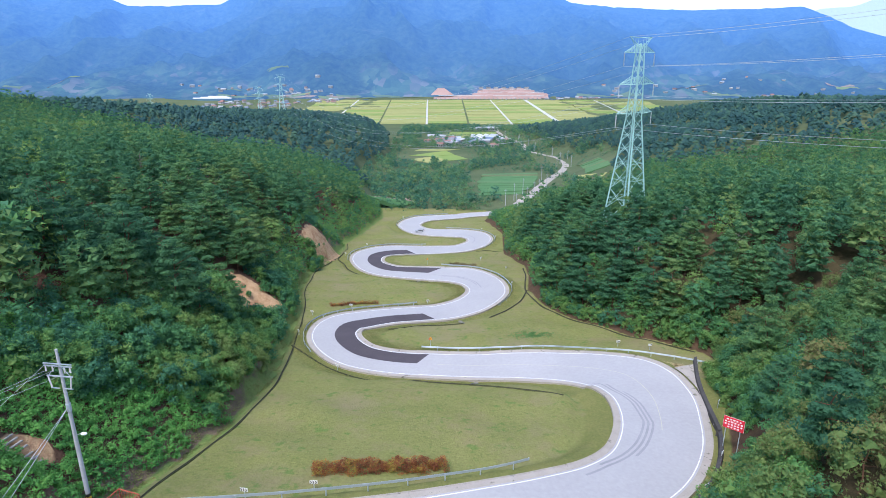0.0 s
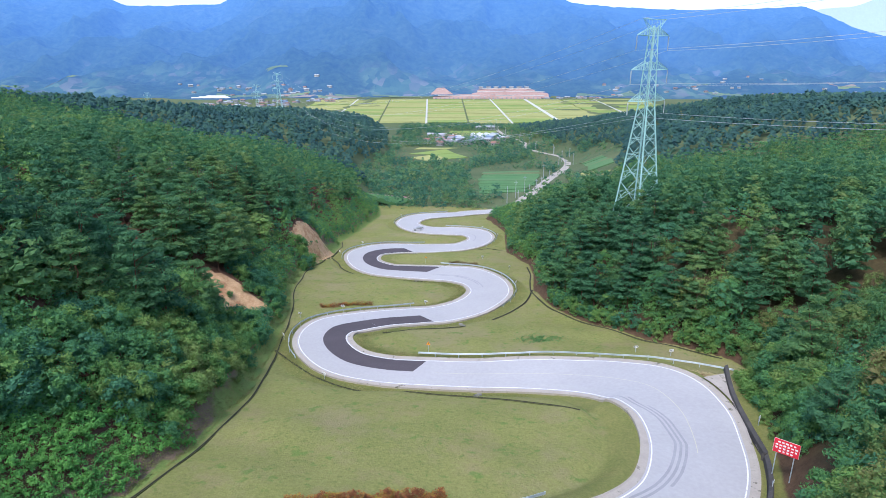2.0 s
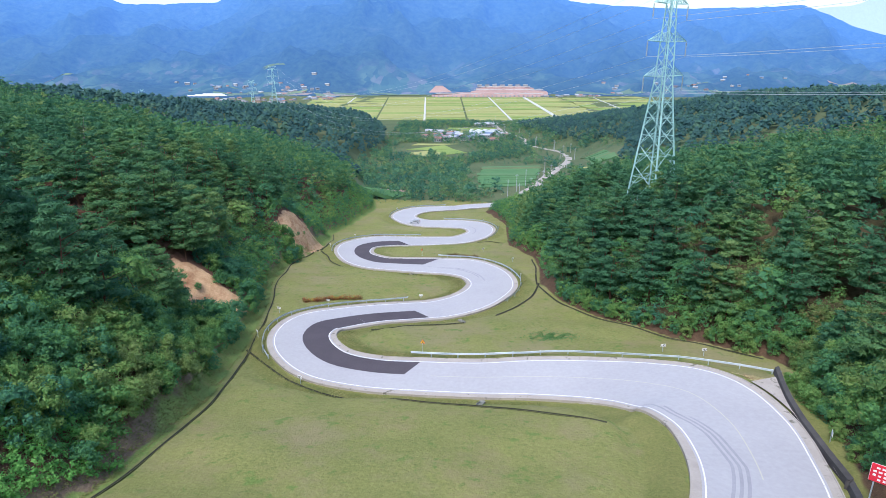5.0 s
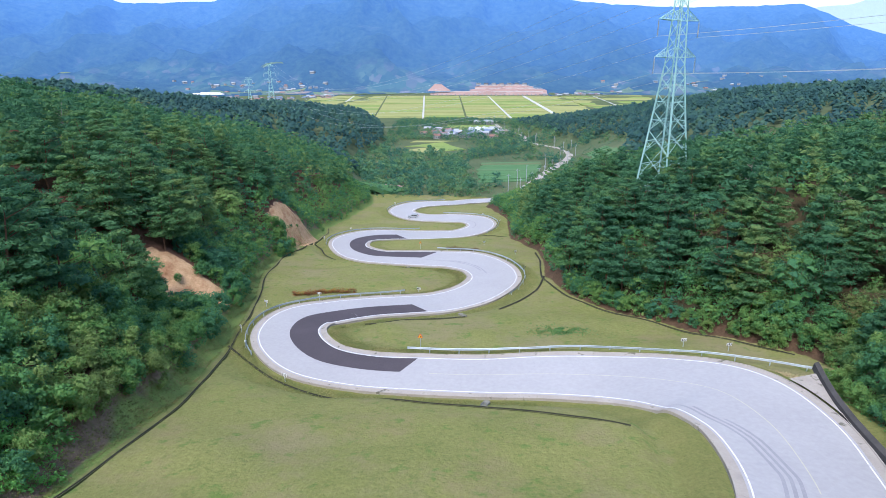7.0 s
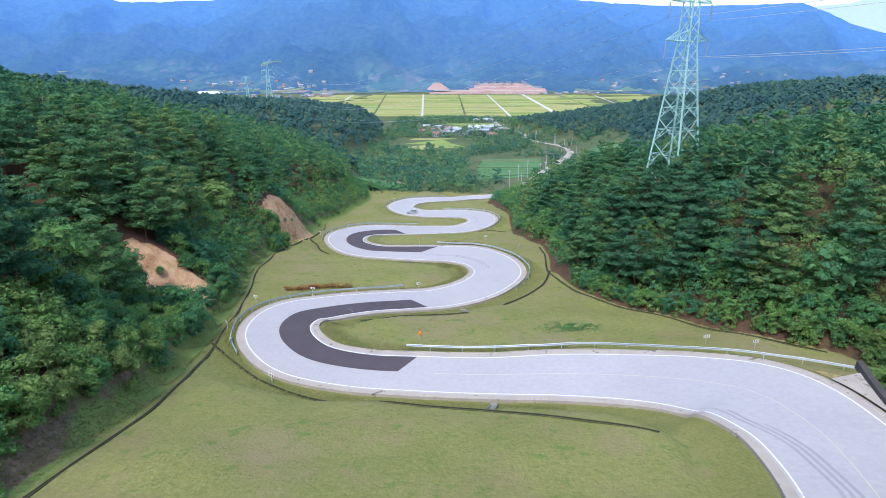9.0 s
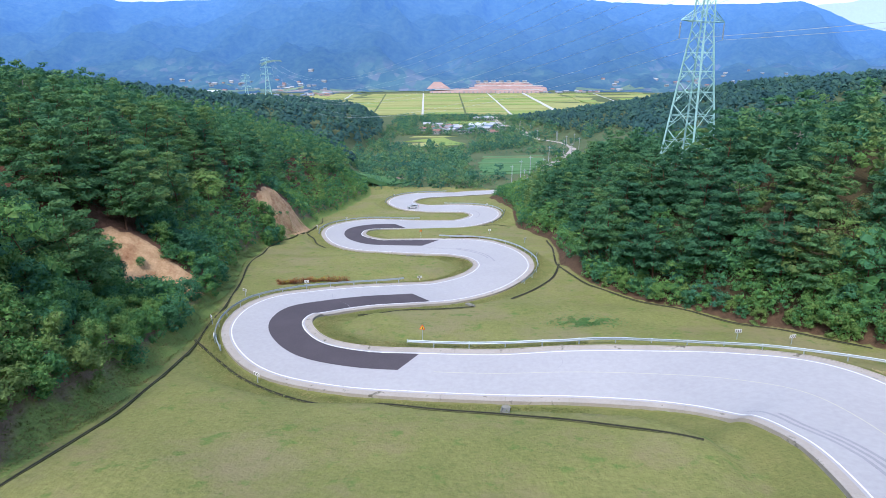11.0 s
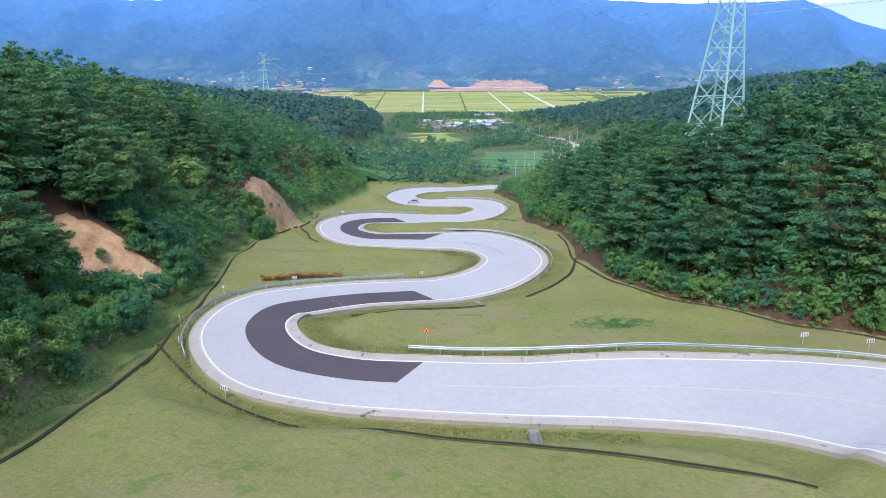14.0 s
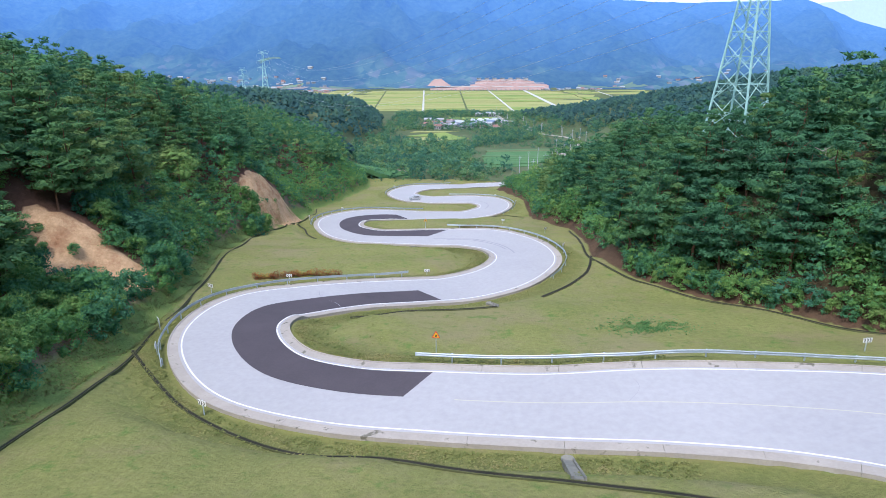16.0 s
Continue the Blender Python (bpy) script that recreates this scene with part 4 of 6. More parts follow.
def edge_slabs(side, width):
    """Concrete gutter slabs, about six metres each, with open joints."""
    total = RUN[-1]
    s = 2.0
    k = 0
    while s < total - 6:
        e = s + 5.975
        q = np.linspace(s, e, 7)
        c = np.stack([np.interp(q, RUN, ROAD[:, m]) for m in range(4)], 1)
        l = np.stack([np.interp(q, RUN, LEFT[:, m]) for m in range(2)], 1) * side
        w = c[:, 3]
        inner, outer = c[:, :2] + l * (w + 0.3)[:, None], c[:, :2] + l * (w + 0.3 + width)[:, None]
        rim = c[:, :2] + l * (w + 0.42 + width)[:, None]
        v = []
        for p_, h in ((inner, 0.034), (outer, 0.05), (outer, 0.12), (rim, 0.12), (rim, -0.5)):
            v.append(np.c_[p_, c[:, 2] + h])
        v = np.stack(v, 1).reshape(-1, 3)
        f = []
        for a in range(6):
            for b in range(4):
                q = [a * 5 + b, a * 5 + b + 1, (a + 1) * 5 + b + 1, (a + 1) * 5 + b]
                f.append(q if side > 0 else q[::-1])
        f += [[0, 1, 2, 3, 4][::-1], [30, 31, 32, 33, 34]]
        child("gutter_slab", mesh("gutter_slab", v, f, GUTTER), road)
        s += 6
        k += 1


edge_slabs(1, 0.8)
edge_slabs(-1, 0.8)
child("centre_line", mesh("centre_line", *ribbon(ROAD, LEFT, -0.05, 0.05, 0.035, 2, (station(28, 66), station(-2.3, 95.8) - 1)), FADED), road, "faint worn yellow centre line")
for k, (s0, a, b) in enumerate(((128.5, -6.2, 0.2), (186, -3.9, 3.8), (262, -4.2, 1.0))):
    u_ = np.linspace(0, 1, 12)
    c_ = np.stack([np.interp(s0 + 0.5 * np.sin(u_ * 7 + k) + 0.8 * u_, RUN, ROAD[:, m]) for m in range(3)], 1)
    l_ = np.stack([np.interp(s0 + 0 * u_, RUN, LEFT[:, m]) for m in range(2)], 1)
    p_ = c_[:, :2] + l_ * (a + (b - a) * u_)[:, None]
    v = np.concatenate([np.c_[p_, c_[:, 2] + 0.034], np.c_[p_ + np.array([0.05, 0.02]), c_[:, 2] + 0.034]])
    child("crack", mesh("crack", v, [[i, i + 12, i + 13, i + 1] for i in range(11)], TYRE), road, "dark hairline crack across the concrete")
swing = np.interp(RUN, [70, 75, 84, 91, 97, 103, 110], [2.8, 2.9, 1.9, 1.5, 2.6, 4.6, 5.4])
for off, rng in ((swing, (70, 106)), (swing + 0.6, (74, 110)), (swing - 0.6, (80, 102)), (1.4 + 0 * swing, (230, 256)), (2.1 + 0 * swing, (233, 252)), (1.9 + 0 * swing, (356, 384))):
    child("tyre_mark", mesh("tyre_mark", *ribbon(ROAD, LEFT, off, off + 0.3, 0.034, 2, rng), TYRE), road, "grey curved tyre mark")


def off_road(s, side, gap):
    i = min(np.searchsorted(RUN, s), len(ROAD) - 1)
    q = ROAD[i, :2] + LEFT[i] * side * (ROAD[i, 3] + gap)
    return float(q[0]), float(q[1])


# ---- guard rails ----
def guard_rail(points, label):
    """Two-wave steel beam on posts four metres apart, along the plan points."""
    path = spline(points, 8)
    run = np.r_[0, np.cumsum(np.linalg.norm(np.diff(path, axis=0), axis=1))]
    s = np.arange(0, run[-1], 1.0)
    path = np.c_[np.interp(s, run, path[:, 0]), np.interp(s, run, path[:, 1])]
    zz = ground(path[:, 0], path[:, 1])[0]
    zz = np.convolve(np.r_[[zz[0]] * 6, zz, [zz[-1]] * 6], np.ones(13) / 13, "valid")
    t = np.gradient(path, axis=0)
    t /= np.linalg.norm(t, axis=1, keepdims=True)
    nrm = np.c_[-t[:, 1], t[:, 0]]
    rail = thing("guard_rail", label, "guard rail", pose(path[0, 0], path[0, 1], zz[0]), "guard rails along the bends")
    o = np.r_[path[0], zz[0]]
    prof = [(0.0, 0.5), (0.05, 0.54), (0.05, 0.6), (0.0, 0.64), (0.0, 0.68), (0.05, 0.72), (0.05, 0.78), (0.0, 0.82), (-0.02, 0.82), (-0.02, 0.5)]
    v = np.stack([np.c_[path + nrm * a, zz + b] for a, b in prof], 1).reshape(-1, 3) - o
    n = len(prof)
    f = [[a * n + b, a * n + (b + 1) % n, (a + 1) * n + (b + 1) % n, (a + 1) * n + b] for a in range(len(path) - 1) for b in range(n)]
    f += [list(range(n)), [len(v) - n + b for b in range(n)][::-1]]
    child("beam", mesh("beam", v, f, STEEL), rail)
    for k in range(1, len(path) - 1, 4):
        bm = tube((0, 0, -0.4), (0, 0, 0.8), 0.07, 0.07, 8)
        part("post", bm, STEEL, rail, at=Matrix.Translation(Vector((*(path[k] - nrm[k] * 0.1), zz[k])) - Vector(o)))
    for e in (0, len(path) - 1):
        bm = box(0.12, 0.12, 0.36, 0, 0, 0.48, 0.03)
        part("end_cap", bm, STEEL, rail, at=Matrix.Translation(Vector((*path[e], zz[e])) - Vector(o)))
    return rail


def along(a, b, side, gap=1.9):
    return [off_road(s, side, gap) for s in np.linspace(station(*a), station(*b), 9)]


guard_rail(along((-30, 34.6), (12.5, 48.6), 1, 2.6), "galvanised two-wave guard rail beside the uppermost stretch")
guard_rail([(46.6, 94.3), (40.8, 97.4), (34, 99.6), (27, 100.1), (20.6, 99.9)] + along((12, 94.5), (-5.6, 96.8), -1), "long galvanised guard rail above the lawn")
guard_rail(along((-20.5, 106.5), (-4, 131.7), 1), "galvanised guard rail curving round the outside of a bend")
guard_rail(along((8.6, 142.4), (-5, 175.4), -1), "galvanised guard rail curving round the outside of a bend")
guard_rail(along((-27.2, 202), (-4, 227), 1), "galvanised guard rail curving round the outside of a bend")
guard_rail(along((12, 238.2), (-4, 270.2), -1), "galvanised guard rail curving round the outside of a bend")
guard_rail(along((-17.3, 293), (8, 327.5), 1), "galvanised guard rail curving round the outside of a bend")

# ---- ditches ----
# near-black floor colour paints the shade of a recess; the strip lies flat
DITCH = surface("mossy_shaded_ditch_floor", (0.012, 0.012, 0.008), (0.03, 0.028, 0.018), 1.5, 0.2, 0.9, 0.3, 0.03)
RIM = surface("mossy_concrete_rim", (0.05, 0.065, 0.025), (0.13, 0.13, 0.06), 1.5, 0.2, 0.95, 0.2, 0.02)


def lying(x, y):
    """Height of the ground sheet between its grid points."""
    i, j = np.clip(np.searchsorted(gx, x) - 1, 0, nx - 2), np.clip(np.searchsorted(gy, y) - 1, 0, ny - 2)
    a, b = (x - gx[i]) / (gx[i + 1] - gx[i]), (y - gy[j]) / (gy[j + 1] - gy[j])
    return Zg[i, j] * (1 - a) * (1 - b) + Zg[i + 1, j] * a * (1 - b) + Zg[i, j + 1] * (1 - a) * b + Zg[i + 1, j + 1] * a * b


def ditch(points, width, label):
    """A shallow concrete channel: two rims with a flat floor painted dark, as if deep, between them."""
    path = spline(points, 18)
    t = np.gradient(path, axis=0)
    t /= np.linalg.norm(t, axis=1, keepdims=True)
    nrm = np.c_[-t[:, 1], t[:, 0]]
    h = width / 2
    zz = np.max([lying(*(path + nrm * o).T) for o in (-h - 0.05, 0, h + 0.05)], 0)
    for k in range(2):
        zz = np.convolve(np.r_[[zz[0]] * 4, zz, [zz[-1]] * 4], np.ones(9) / 9, "valid")
    zz = np.maximum(zz, lying(*path.T) - 0.08)
    def sheet(prof):
        return strip(path, nrm, zz, prof)
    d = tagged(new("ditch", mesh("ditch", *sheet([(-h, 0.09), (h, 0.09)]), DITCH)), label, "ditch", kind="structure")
    for s in (-1, 1):
        child("rim", mesh("rim", *sheet([(s * (h + 0.05), -0.4), (s * (h + 0.045), 0.11), (s * h, 0.11), (s * h, 0.05)]), RIM), d)
    return d


def strip(path, nrm, zz, prof):
    n = len(prof)
    v = np.stack([np.c_[path + nrm * a, zz + b] for a, b in prof], 1).reshape(-1, 3)
    i = (np.arange(len(path) - 1)[:, None] * n + np.arange(n - 1)).ravel()
    return v, np.stack([i, i + 1, i + n + 1, i + n], 1)


ditch([(np.interp(y, EDGE_Y, EDGE_L) + 0.5, y) for y in (44, 52, 60, 70, 82, 94, 104, 114, 126, 138, 150, 165, 180, 195, 210, 224, 236)], 0.19, "mossy drainage ditch with a shade-dark floor at the foot of the wooded bank")
ditch([(np.interp(y, SIDE_Y, SIDE_R) - 0.5, y) for y in (101, 107, 113, 119, 126, 133, 141, 150, 160, 171, 182)], 0.32, "mossy drainage ditch with a shade-dark floor below the pine slope")
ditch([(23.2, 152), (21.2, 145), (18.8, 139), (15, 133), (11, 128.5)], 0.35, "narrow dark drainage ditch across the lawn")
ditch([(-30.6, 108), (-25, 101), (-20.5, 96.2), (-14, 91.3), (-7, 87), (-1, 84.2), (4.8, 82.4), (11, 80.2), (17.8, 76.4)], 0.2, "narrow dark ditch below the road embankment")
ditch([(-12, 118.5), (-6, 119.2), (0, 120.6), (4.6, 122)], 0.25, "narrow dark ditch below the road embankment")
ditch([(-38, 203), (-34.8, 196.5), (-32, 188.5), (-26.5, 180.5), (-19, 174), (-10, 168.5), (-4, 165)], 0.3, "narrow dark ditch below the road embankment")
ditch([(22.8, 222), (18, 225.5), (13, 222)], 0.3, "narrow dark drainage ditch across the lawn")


CHUTE = surface("weathered_chute_concrete", (0.16, 0.155, 0.13), (0.3, 0.29, 0.25), 1, 0.15, 0.95, 0.2, 0.02)


def chute(a, b):
    """An open concrete drain that steps down from the gutter to the ditch."""
    a, b = Vector((*a, height(*a) + 0.1)), Vector((*b, height(*b) + 0.12))
    d = (b - a).normalized()
    n = Vector((-d.y, d.x, 0)).normalized()
    t = thing("drain_chute", "weathered concrete drain chute down the grass bank", "drain", Matrix.Translation(a), "drain chutes on the banks")
    for k, (o, w, h, nm) in enumerate(((-0.32, 0.12, 0.16, "kerb"), (0.32, 0.12, 0.16, "kerb"), (0, 0.5, 0.04, "channel"))):
        bm = bmesh.new()
        ring = []
        for e in (Vector((0, 0, 0)), b - a):
            ring.append([bm.verts.new(e + n * (o + s * w / 2) + Vector((0, 0, z_))) for s, z_ in ((-1, -0.3), (1, -0.3), (1, h), (-1, h))])
        bm.faces.new(ring[0]); bm.faces.new(ring[1][::-1])
        for i in range(4):
            bm.faces.new([ring[0][i], ring[1][i], ring[1][(i + 1) % 4], ring[0][(i + 1) % 4]])
        bmesh.ops.recalc_face_normals(bm, faces=bm.faces)
        part(nm, bm, CHUTE, t)
    part("inlet", tube((0, 0, -0.3), (0, 0, 0.12), 0.42, 0.42, 14), CHUTE, t)


chute((5.6, 88.4), (4.8, 82.8))
chute((3.9, 124.6), (4.5, 122.2))
chute((-6.5, 168.7), (-7.6, 167))
chute((-10.5, 216.6), (-9.6, 214.6))

# ---- retaining wall round the outside of the uppermost bend ----
DARK_WALL = surface("damp_dark_concrete", (0.035, 0.033, 0.033), (0.1, 0.092, 0.088), 2.5, 0.3, 0.9, 0.25, 0.02)
pts = np.array([off_road(s, -1, 1.75) for s in np.linspace(station(2, 44), station(33, 67), 34)] + [(37.2, 73.5), (38.4, 78.5), (40, 83.6), (41.8, 88.4)])
pts = spline(pts, 4)
zz = np.array([ROAD[((ROAD[:, 0] - a) ** 2 + (ROAD[:, 1] - b) ** 2).argmin(), 2] for a, b in pts])
apron = [off_road(s, -1, 1.6) for s in np.linspace(station(33, 67), station(28, 82), 12)]
outer = spline(np.array([(36.2, 68.5), (37.2, 73.5), (38.4, 78.5), (40, 83.6), (41.6, 88)]), 3)[:12]
v = [(x, y, height(x, y) + 0.0) for x, y in apron] + [(x, y, 0) for x, y in outer]
v = [(x, y, ROAD[((ROAD[:, 0] - x) ** 2 + (ROAD[:, 1] - y) ** 2).argmin(), 2] + 0.08) for x, y, z_ in v]
child("apron", mesh("apron", v, [[i, i + 12, i + 13, i + 1] for i in range(11)], GUTTER), road, "weathered concrete apron behind the gutter")
t = np.gradient(pts, axis=0)
t /= np.linalg.norm(t, axis=1, keepdims=True)
nrm = np.c_[t[:, 1], -t[:, 0]]
wall = tagged(new("wall_bend", mesh("wall_bend", *strip(pts, nrm, zz, [(0, -0.3), (0.1, 0.45), (0.5, 0.7), (0.75, -0.6)]), DARK_WALL)), "damp dark concrete retaining wall behind the gutter", "wall", kind="structure")

# ---- signs ----
BLACK = surface("black_sheeting", (0.02, 0.02, 0.02), (0.035, 0.035, 0.035), 1, 0.1, 0.5, 0.4, 0.001)
BOARD_WHITE = surface("white_sheeting", (0.74, 0.74, 0.74), (0.82, 0.82, 0.82), 1, 0.1, 0.5, 0.4, 0.001)
YELLOW = surface("yellow_sheeting", (0.75, 0.42, 0.02), (0.85, 0.5, 0.03), 1, 0.1, 0.5, 0.4, 0.001)
RED = surface("red_board_paint", (0.62, 0.02, 0.04), (0.72, 0.03, 0.06), 1.5, 0.15, 0.5, 0.4, 0.001)


def flat(points, y0, y1):
    """A flat plate in the x-z plane between two depths."""
    bm = bmesh.new()
    f = bm.faces.new([bm.verts.new((x, y0, z)) for x, z in points])
    r = bmesh.ops.extrude_face_region(bm, geom=[f])
    for e in r["geom"]:
        if isinstance(e, bmesh.types.BMVert):
            e.co.y = y1
    bmesh.ops.recalc_face_normals(bm, faces=bm.faces)
    return bm


def chevron_sign(at):
    t = thing("chevron_sign", "white chevron board with black arrows on a steel post", "road sign", at, "chevron signs on the bends")
    part("post", tube((0, 0, -0.3), (0, 0, 1.25), 0.045, 0.045, 8), STEEL, t)
    part("board", box(0.8, 0.04, 0.42, 0, -0.06, 0.84, 0.008), BOARD_WHITE, t)
    for k in (-1, 0, 1):
        x = 0.25 * k - 0.03
        part("arrow", flat([(x - 0.09, 0.88), (x + 0.02, 0.88), (x + 0.12, 1.05), (x + 0.02, 1.22), (x - 0.09, 1.22), (x + 0.01, 1.05)], -0.086, -0.082), BLACK, t, "black arrow")
    return t


spots = [(38.8, 72.7, 60), (33, 59.2, 50), (28.2, 52.6, 30), (44.8, 89.6, 80), (39.8, 102.6, 10), (33.8, 103.2, 5), (-13.1, 49.8, 0), (-19.3, 47.5, -10), (-30.7, 127.6, -25), (-30.3, 113, -55),
         (-27.6, 106.6, -70), (-19.2, 95.8, -30), (-4, 141.6, 0), (-22.6, 134.2, -5), (20.2, 178.6, 40), (19.6, 157.4, 60), (13.4, 198.2, 20), (-36.2, 209, -50), (-31, 230, -20), (23.4, 252, 60), (18.4, 272, 30), (-22.5, 288, -60), (-22, 316, -30)]
first = None
for x, y, a in spots:
    m = pose(x, y, height(x, y), 0, 0, a)
    first = copy_thing(first, m) if first else chevron_sign(m)


def warning_sign(at):
    t = thing("warning_sign", "yellow triangular warning sign on a grey post", "road sign", at, "warning signs beside the road")
    part("post", tube((0, 0, -0.3), (0, 0, 2.3), 0.035, 0.035, 8), STEEL, t)
    part("plate", flat([(-0.37, 1.8), (0.37, 1.8), (0, 2.45)], -0.05, -0.03), RED, t, "red-bordered triangular plate")
    part("face", flat([(-0.29, 1.845), (0.29, 1.845), (0, 2.35)], -0.056, -0.052), YELLOW, t, "yellow sign face")
    part("symbol", flat([(-0.05, 1.9), (0.05, 1.9), (0.08, 2.03), (0.02, 2.13), (-0.06, 2.02)], -0.062, -0.058), BLACK, t, "black symbol")
    return t


w1 = warning_sign(pose(-2.4, 103.8, height(-2.4, 103.8), 0, 0, -12))
copy_thing(w1, pose(-5.4, 193, height(-5.4, 193), 0, 0, 5))

board = thing("notice_board", "large red notice board with white writing on two posts", "sign", pose(34.6, 60.6, height(34.6, 60.6), 0, 0, -40))
for x in (-0.8, 0.8):
    part("post", tube((x, 0.06, -0.4), (x, 0.06, 3.6), 0.05, 0.05, 8), STEEL, board)
part("panel", box(2.3, 0.07, 1.55, 0, 0, 3.3, 0.02), RED, board)
part("frame", box(2.36, 0.04, 1.61, 0, 0.03, 3.27, 0.02), BOARD_WHITE, board, "thin pale frame")
rs = random.Random(4)
for row, (z0, xs) in enumerate(((4.5, 5), (4.16, 6), (3.82, 6), (3.48, 4))):
    for k in range(xs):
        x = (k - (xs - 1) / 2) * 0.35
        part("writing_bar", box(0.26 - 0.08 * rs.random(), 0.006, 0.15 + 0.06 * rs.random(), x, -0.04, z0 - 0.02, 0), BOARD_WHITE, board, "white writing")

# ---- hedges ----
HEDGE = foliage("rusty_hedge_leaves", [(0.1, (0.14, 0.05, 0.025)), (0.45, (0.24, 0.09, 0.035)), (0.66, (0.32, 0.17, 0.04)), (0.9, (0.27, 0.28, 0.05))], patch=1.6, whole=0.0)
DULL_HEDGE = foliage("dull_hedge_leaves", [(0.1, (0.05, 0.05, 0.025)), (0.5, (0.12, 0.09, 0.04)), (0.9, (0.2, 0.12, 0.05))], patch=2.5)


def hedge(a, b, width, tall, mat, label, seed):
    r = np.random.RandomState(seed)
    a, b = np.array(a), np.array(b)
    L = np.linalg.norm(b - a)
    n = int(L * width * 14)
    s, q = r.uniform(0, 1, n), r.uniform(-1, 1, n)
    dirn = (b - a) / L
    swell = 0.8 + 0.3 * np.sin(s * L * 1.7 + seed) * np.sin(s * L * 0.6)
    q *= swell
    pos = a + dirn * (s * L)[:, None] + np.array([-dirn[1], dirn[0]]) * (q * width / 2)[:, None]
    zz = ground(pos[:, 0], pos[:, 1])[0] + r.uniform(0.1, 1, n) * tall * (1 - 0.55 * q ** 2) * swell
    mid = (a + b) / 2
    zm = height(*mid)
    v, f = leaves(r, np.c_[pos - mid, zz - zm], np.full(n, 0.32), 0.8, 14, 0.17)
    t = thing("hedge", label, "hedge", pose(mid[0], mid[1], zm))
    child("leaves", mesh("leaves", v, f, mat), t)
    bm = bmesh.new()
    for k in range(int(L / 0.9)):
        p = a + dirn * (0.5 + 0.9 * k) - mid
        zt = height(*(p + mid)) - zm
        tube((p[0], p[1], zt - 0.2), (p[0] + 0.1, p[1], zt + tall * 0.6), 0.04, 0.015, 5, bm)
    part("stems", bm, BARK, t)


hedge((-14, 53.4), (0.4, 56.0), 2.9, 1.5, HEDGE, "rust-red clipped hedge on the lawn", 1)
hedge((-28, 135.6), (-16.4, 139.2), 1.6, 1.0, HEDGE, "brownish clipped hedge behind the guard rail", 2)
hedge((2.0, 190.8), (11.4, 189), 1.6, 1.0, DULL_HEDGE, "dull brown clipped hedge behind the guard rail", 3)
hedge((-25.5, 232.6), (-16.5, 233.4), 1.4, 0.8, DULL_HEDGE, "dull brown clipped hedge behind the guard rail", 4)

# ---- utility pole ----
POLE_GREY = surface("pole_concrete", (0.34, 0.35, 0.37), (0.46, 0.47, 0.5), 1.5, 0.2, 0.85, 0.3, 0.004)
CERAMIC = surface("insulator_ceramic", (0.5, 0.5, 0.5), (0.66, 0.66, 0.66), 0.5, 0.1, 0.3, 0.5, 0.001)
CABLE = surface("grey_cable", (0.34, 0.38, 0.42), (0.44, 0.48, 0.52), 1, 0.2, 0.6, 0.4, 0.001)
HZ = surface("hazard_yellow", (0.7, 0.45, 0.03), (0.8, 0.52, 0.05), 1, 0.1, 0.6, 0.3, 0.001)
px, py = -30.7, 42.2
pz = height(px, py)
pole = thing("utility_pole", "grey concrete utility pole with steel crossarms and insulators", "utility pole", pose(px, py, pz, 0, 0, -8))
top = 38.1 - pz
part("shaft", tube((0, 0, -0.4), (0, 0, top), 0.21, 0.11, 14), POLE_GREY, pole)
for k in range(4):
    part("hazard_band", tube((0, 0, 0.5 + 0.3 * k), (0, 0, 0.5 + 0.3 * k + 0.29), 0.213, 0.211, 14), HZ if k % 2 == 0 else BLACK, pole, "yellow and black hazard band")
for zc, half in ((top - 1.25, 1.25), (top - 1.45, 1.25), (top - 2.35, 1.15)):
    part("crossarm", box(2 * half, 0.09, 0.1, 0, -0.2, zc, 0.01), STEEL, pole)
for x in (-1.1, -0.5, 0.55, 1.05):
    part("insulator", tube((x, -0.2, top - 1.9), (x, -0.2, top - 1.45), 0.07, 0.05, 10), CERAMIC, pole, "pale ceramic insulator")
for s in (-1, 1):
    part("brace", tube((s * 1.0, -0.2, top - 2.3), (s * 0.1, -0.15, top - 1.3), 0.03, 0.03, 6), STEEL, pole)
    part("switch", tube((s * 0.85, -0.25, top - 3.3), (s * 1.0, -0.25, top - 2.35), 0.06, 0.06, 8), CERAMIC, pole)
    part("switch_arm", box(0.75, 0.07, 0.08, s * 0.6, -0.2, top - 3.45, 0.01), STEEL, pole)
part("collar", tube((0, 0, top - 5.6), (0, 0, top - 4.9), 0.2, 0.2, 12), STEEL, pole, "steel collar")
part("lamp_arm", tube((0, 0, top - 8.0), (0.8, -0.1, top - 7.6), 0.03, 0.03, 6), STEEL, pole)
bm = bmesh.new()
bmesh.ops.create_uvsphere(bm, u_segments=14, v_segments=8, radius=0.2, matrix=Matrix.Translation((0.95, -0.1, top - 7.65)) @ Matrix.Diagonal((1.4, 0.9, 0.6, 1)))
part("lamp_head", bm, BOARD_WHITE, pole, "white lamp head")


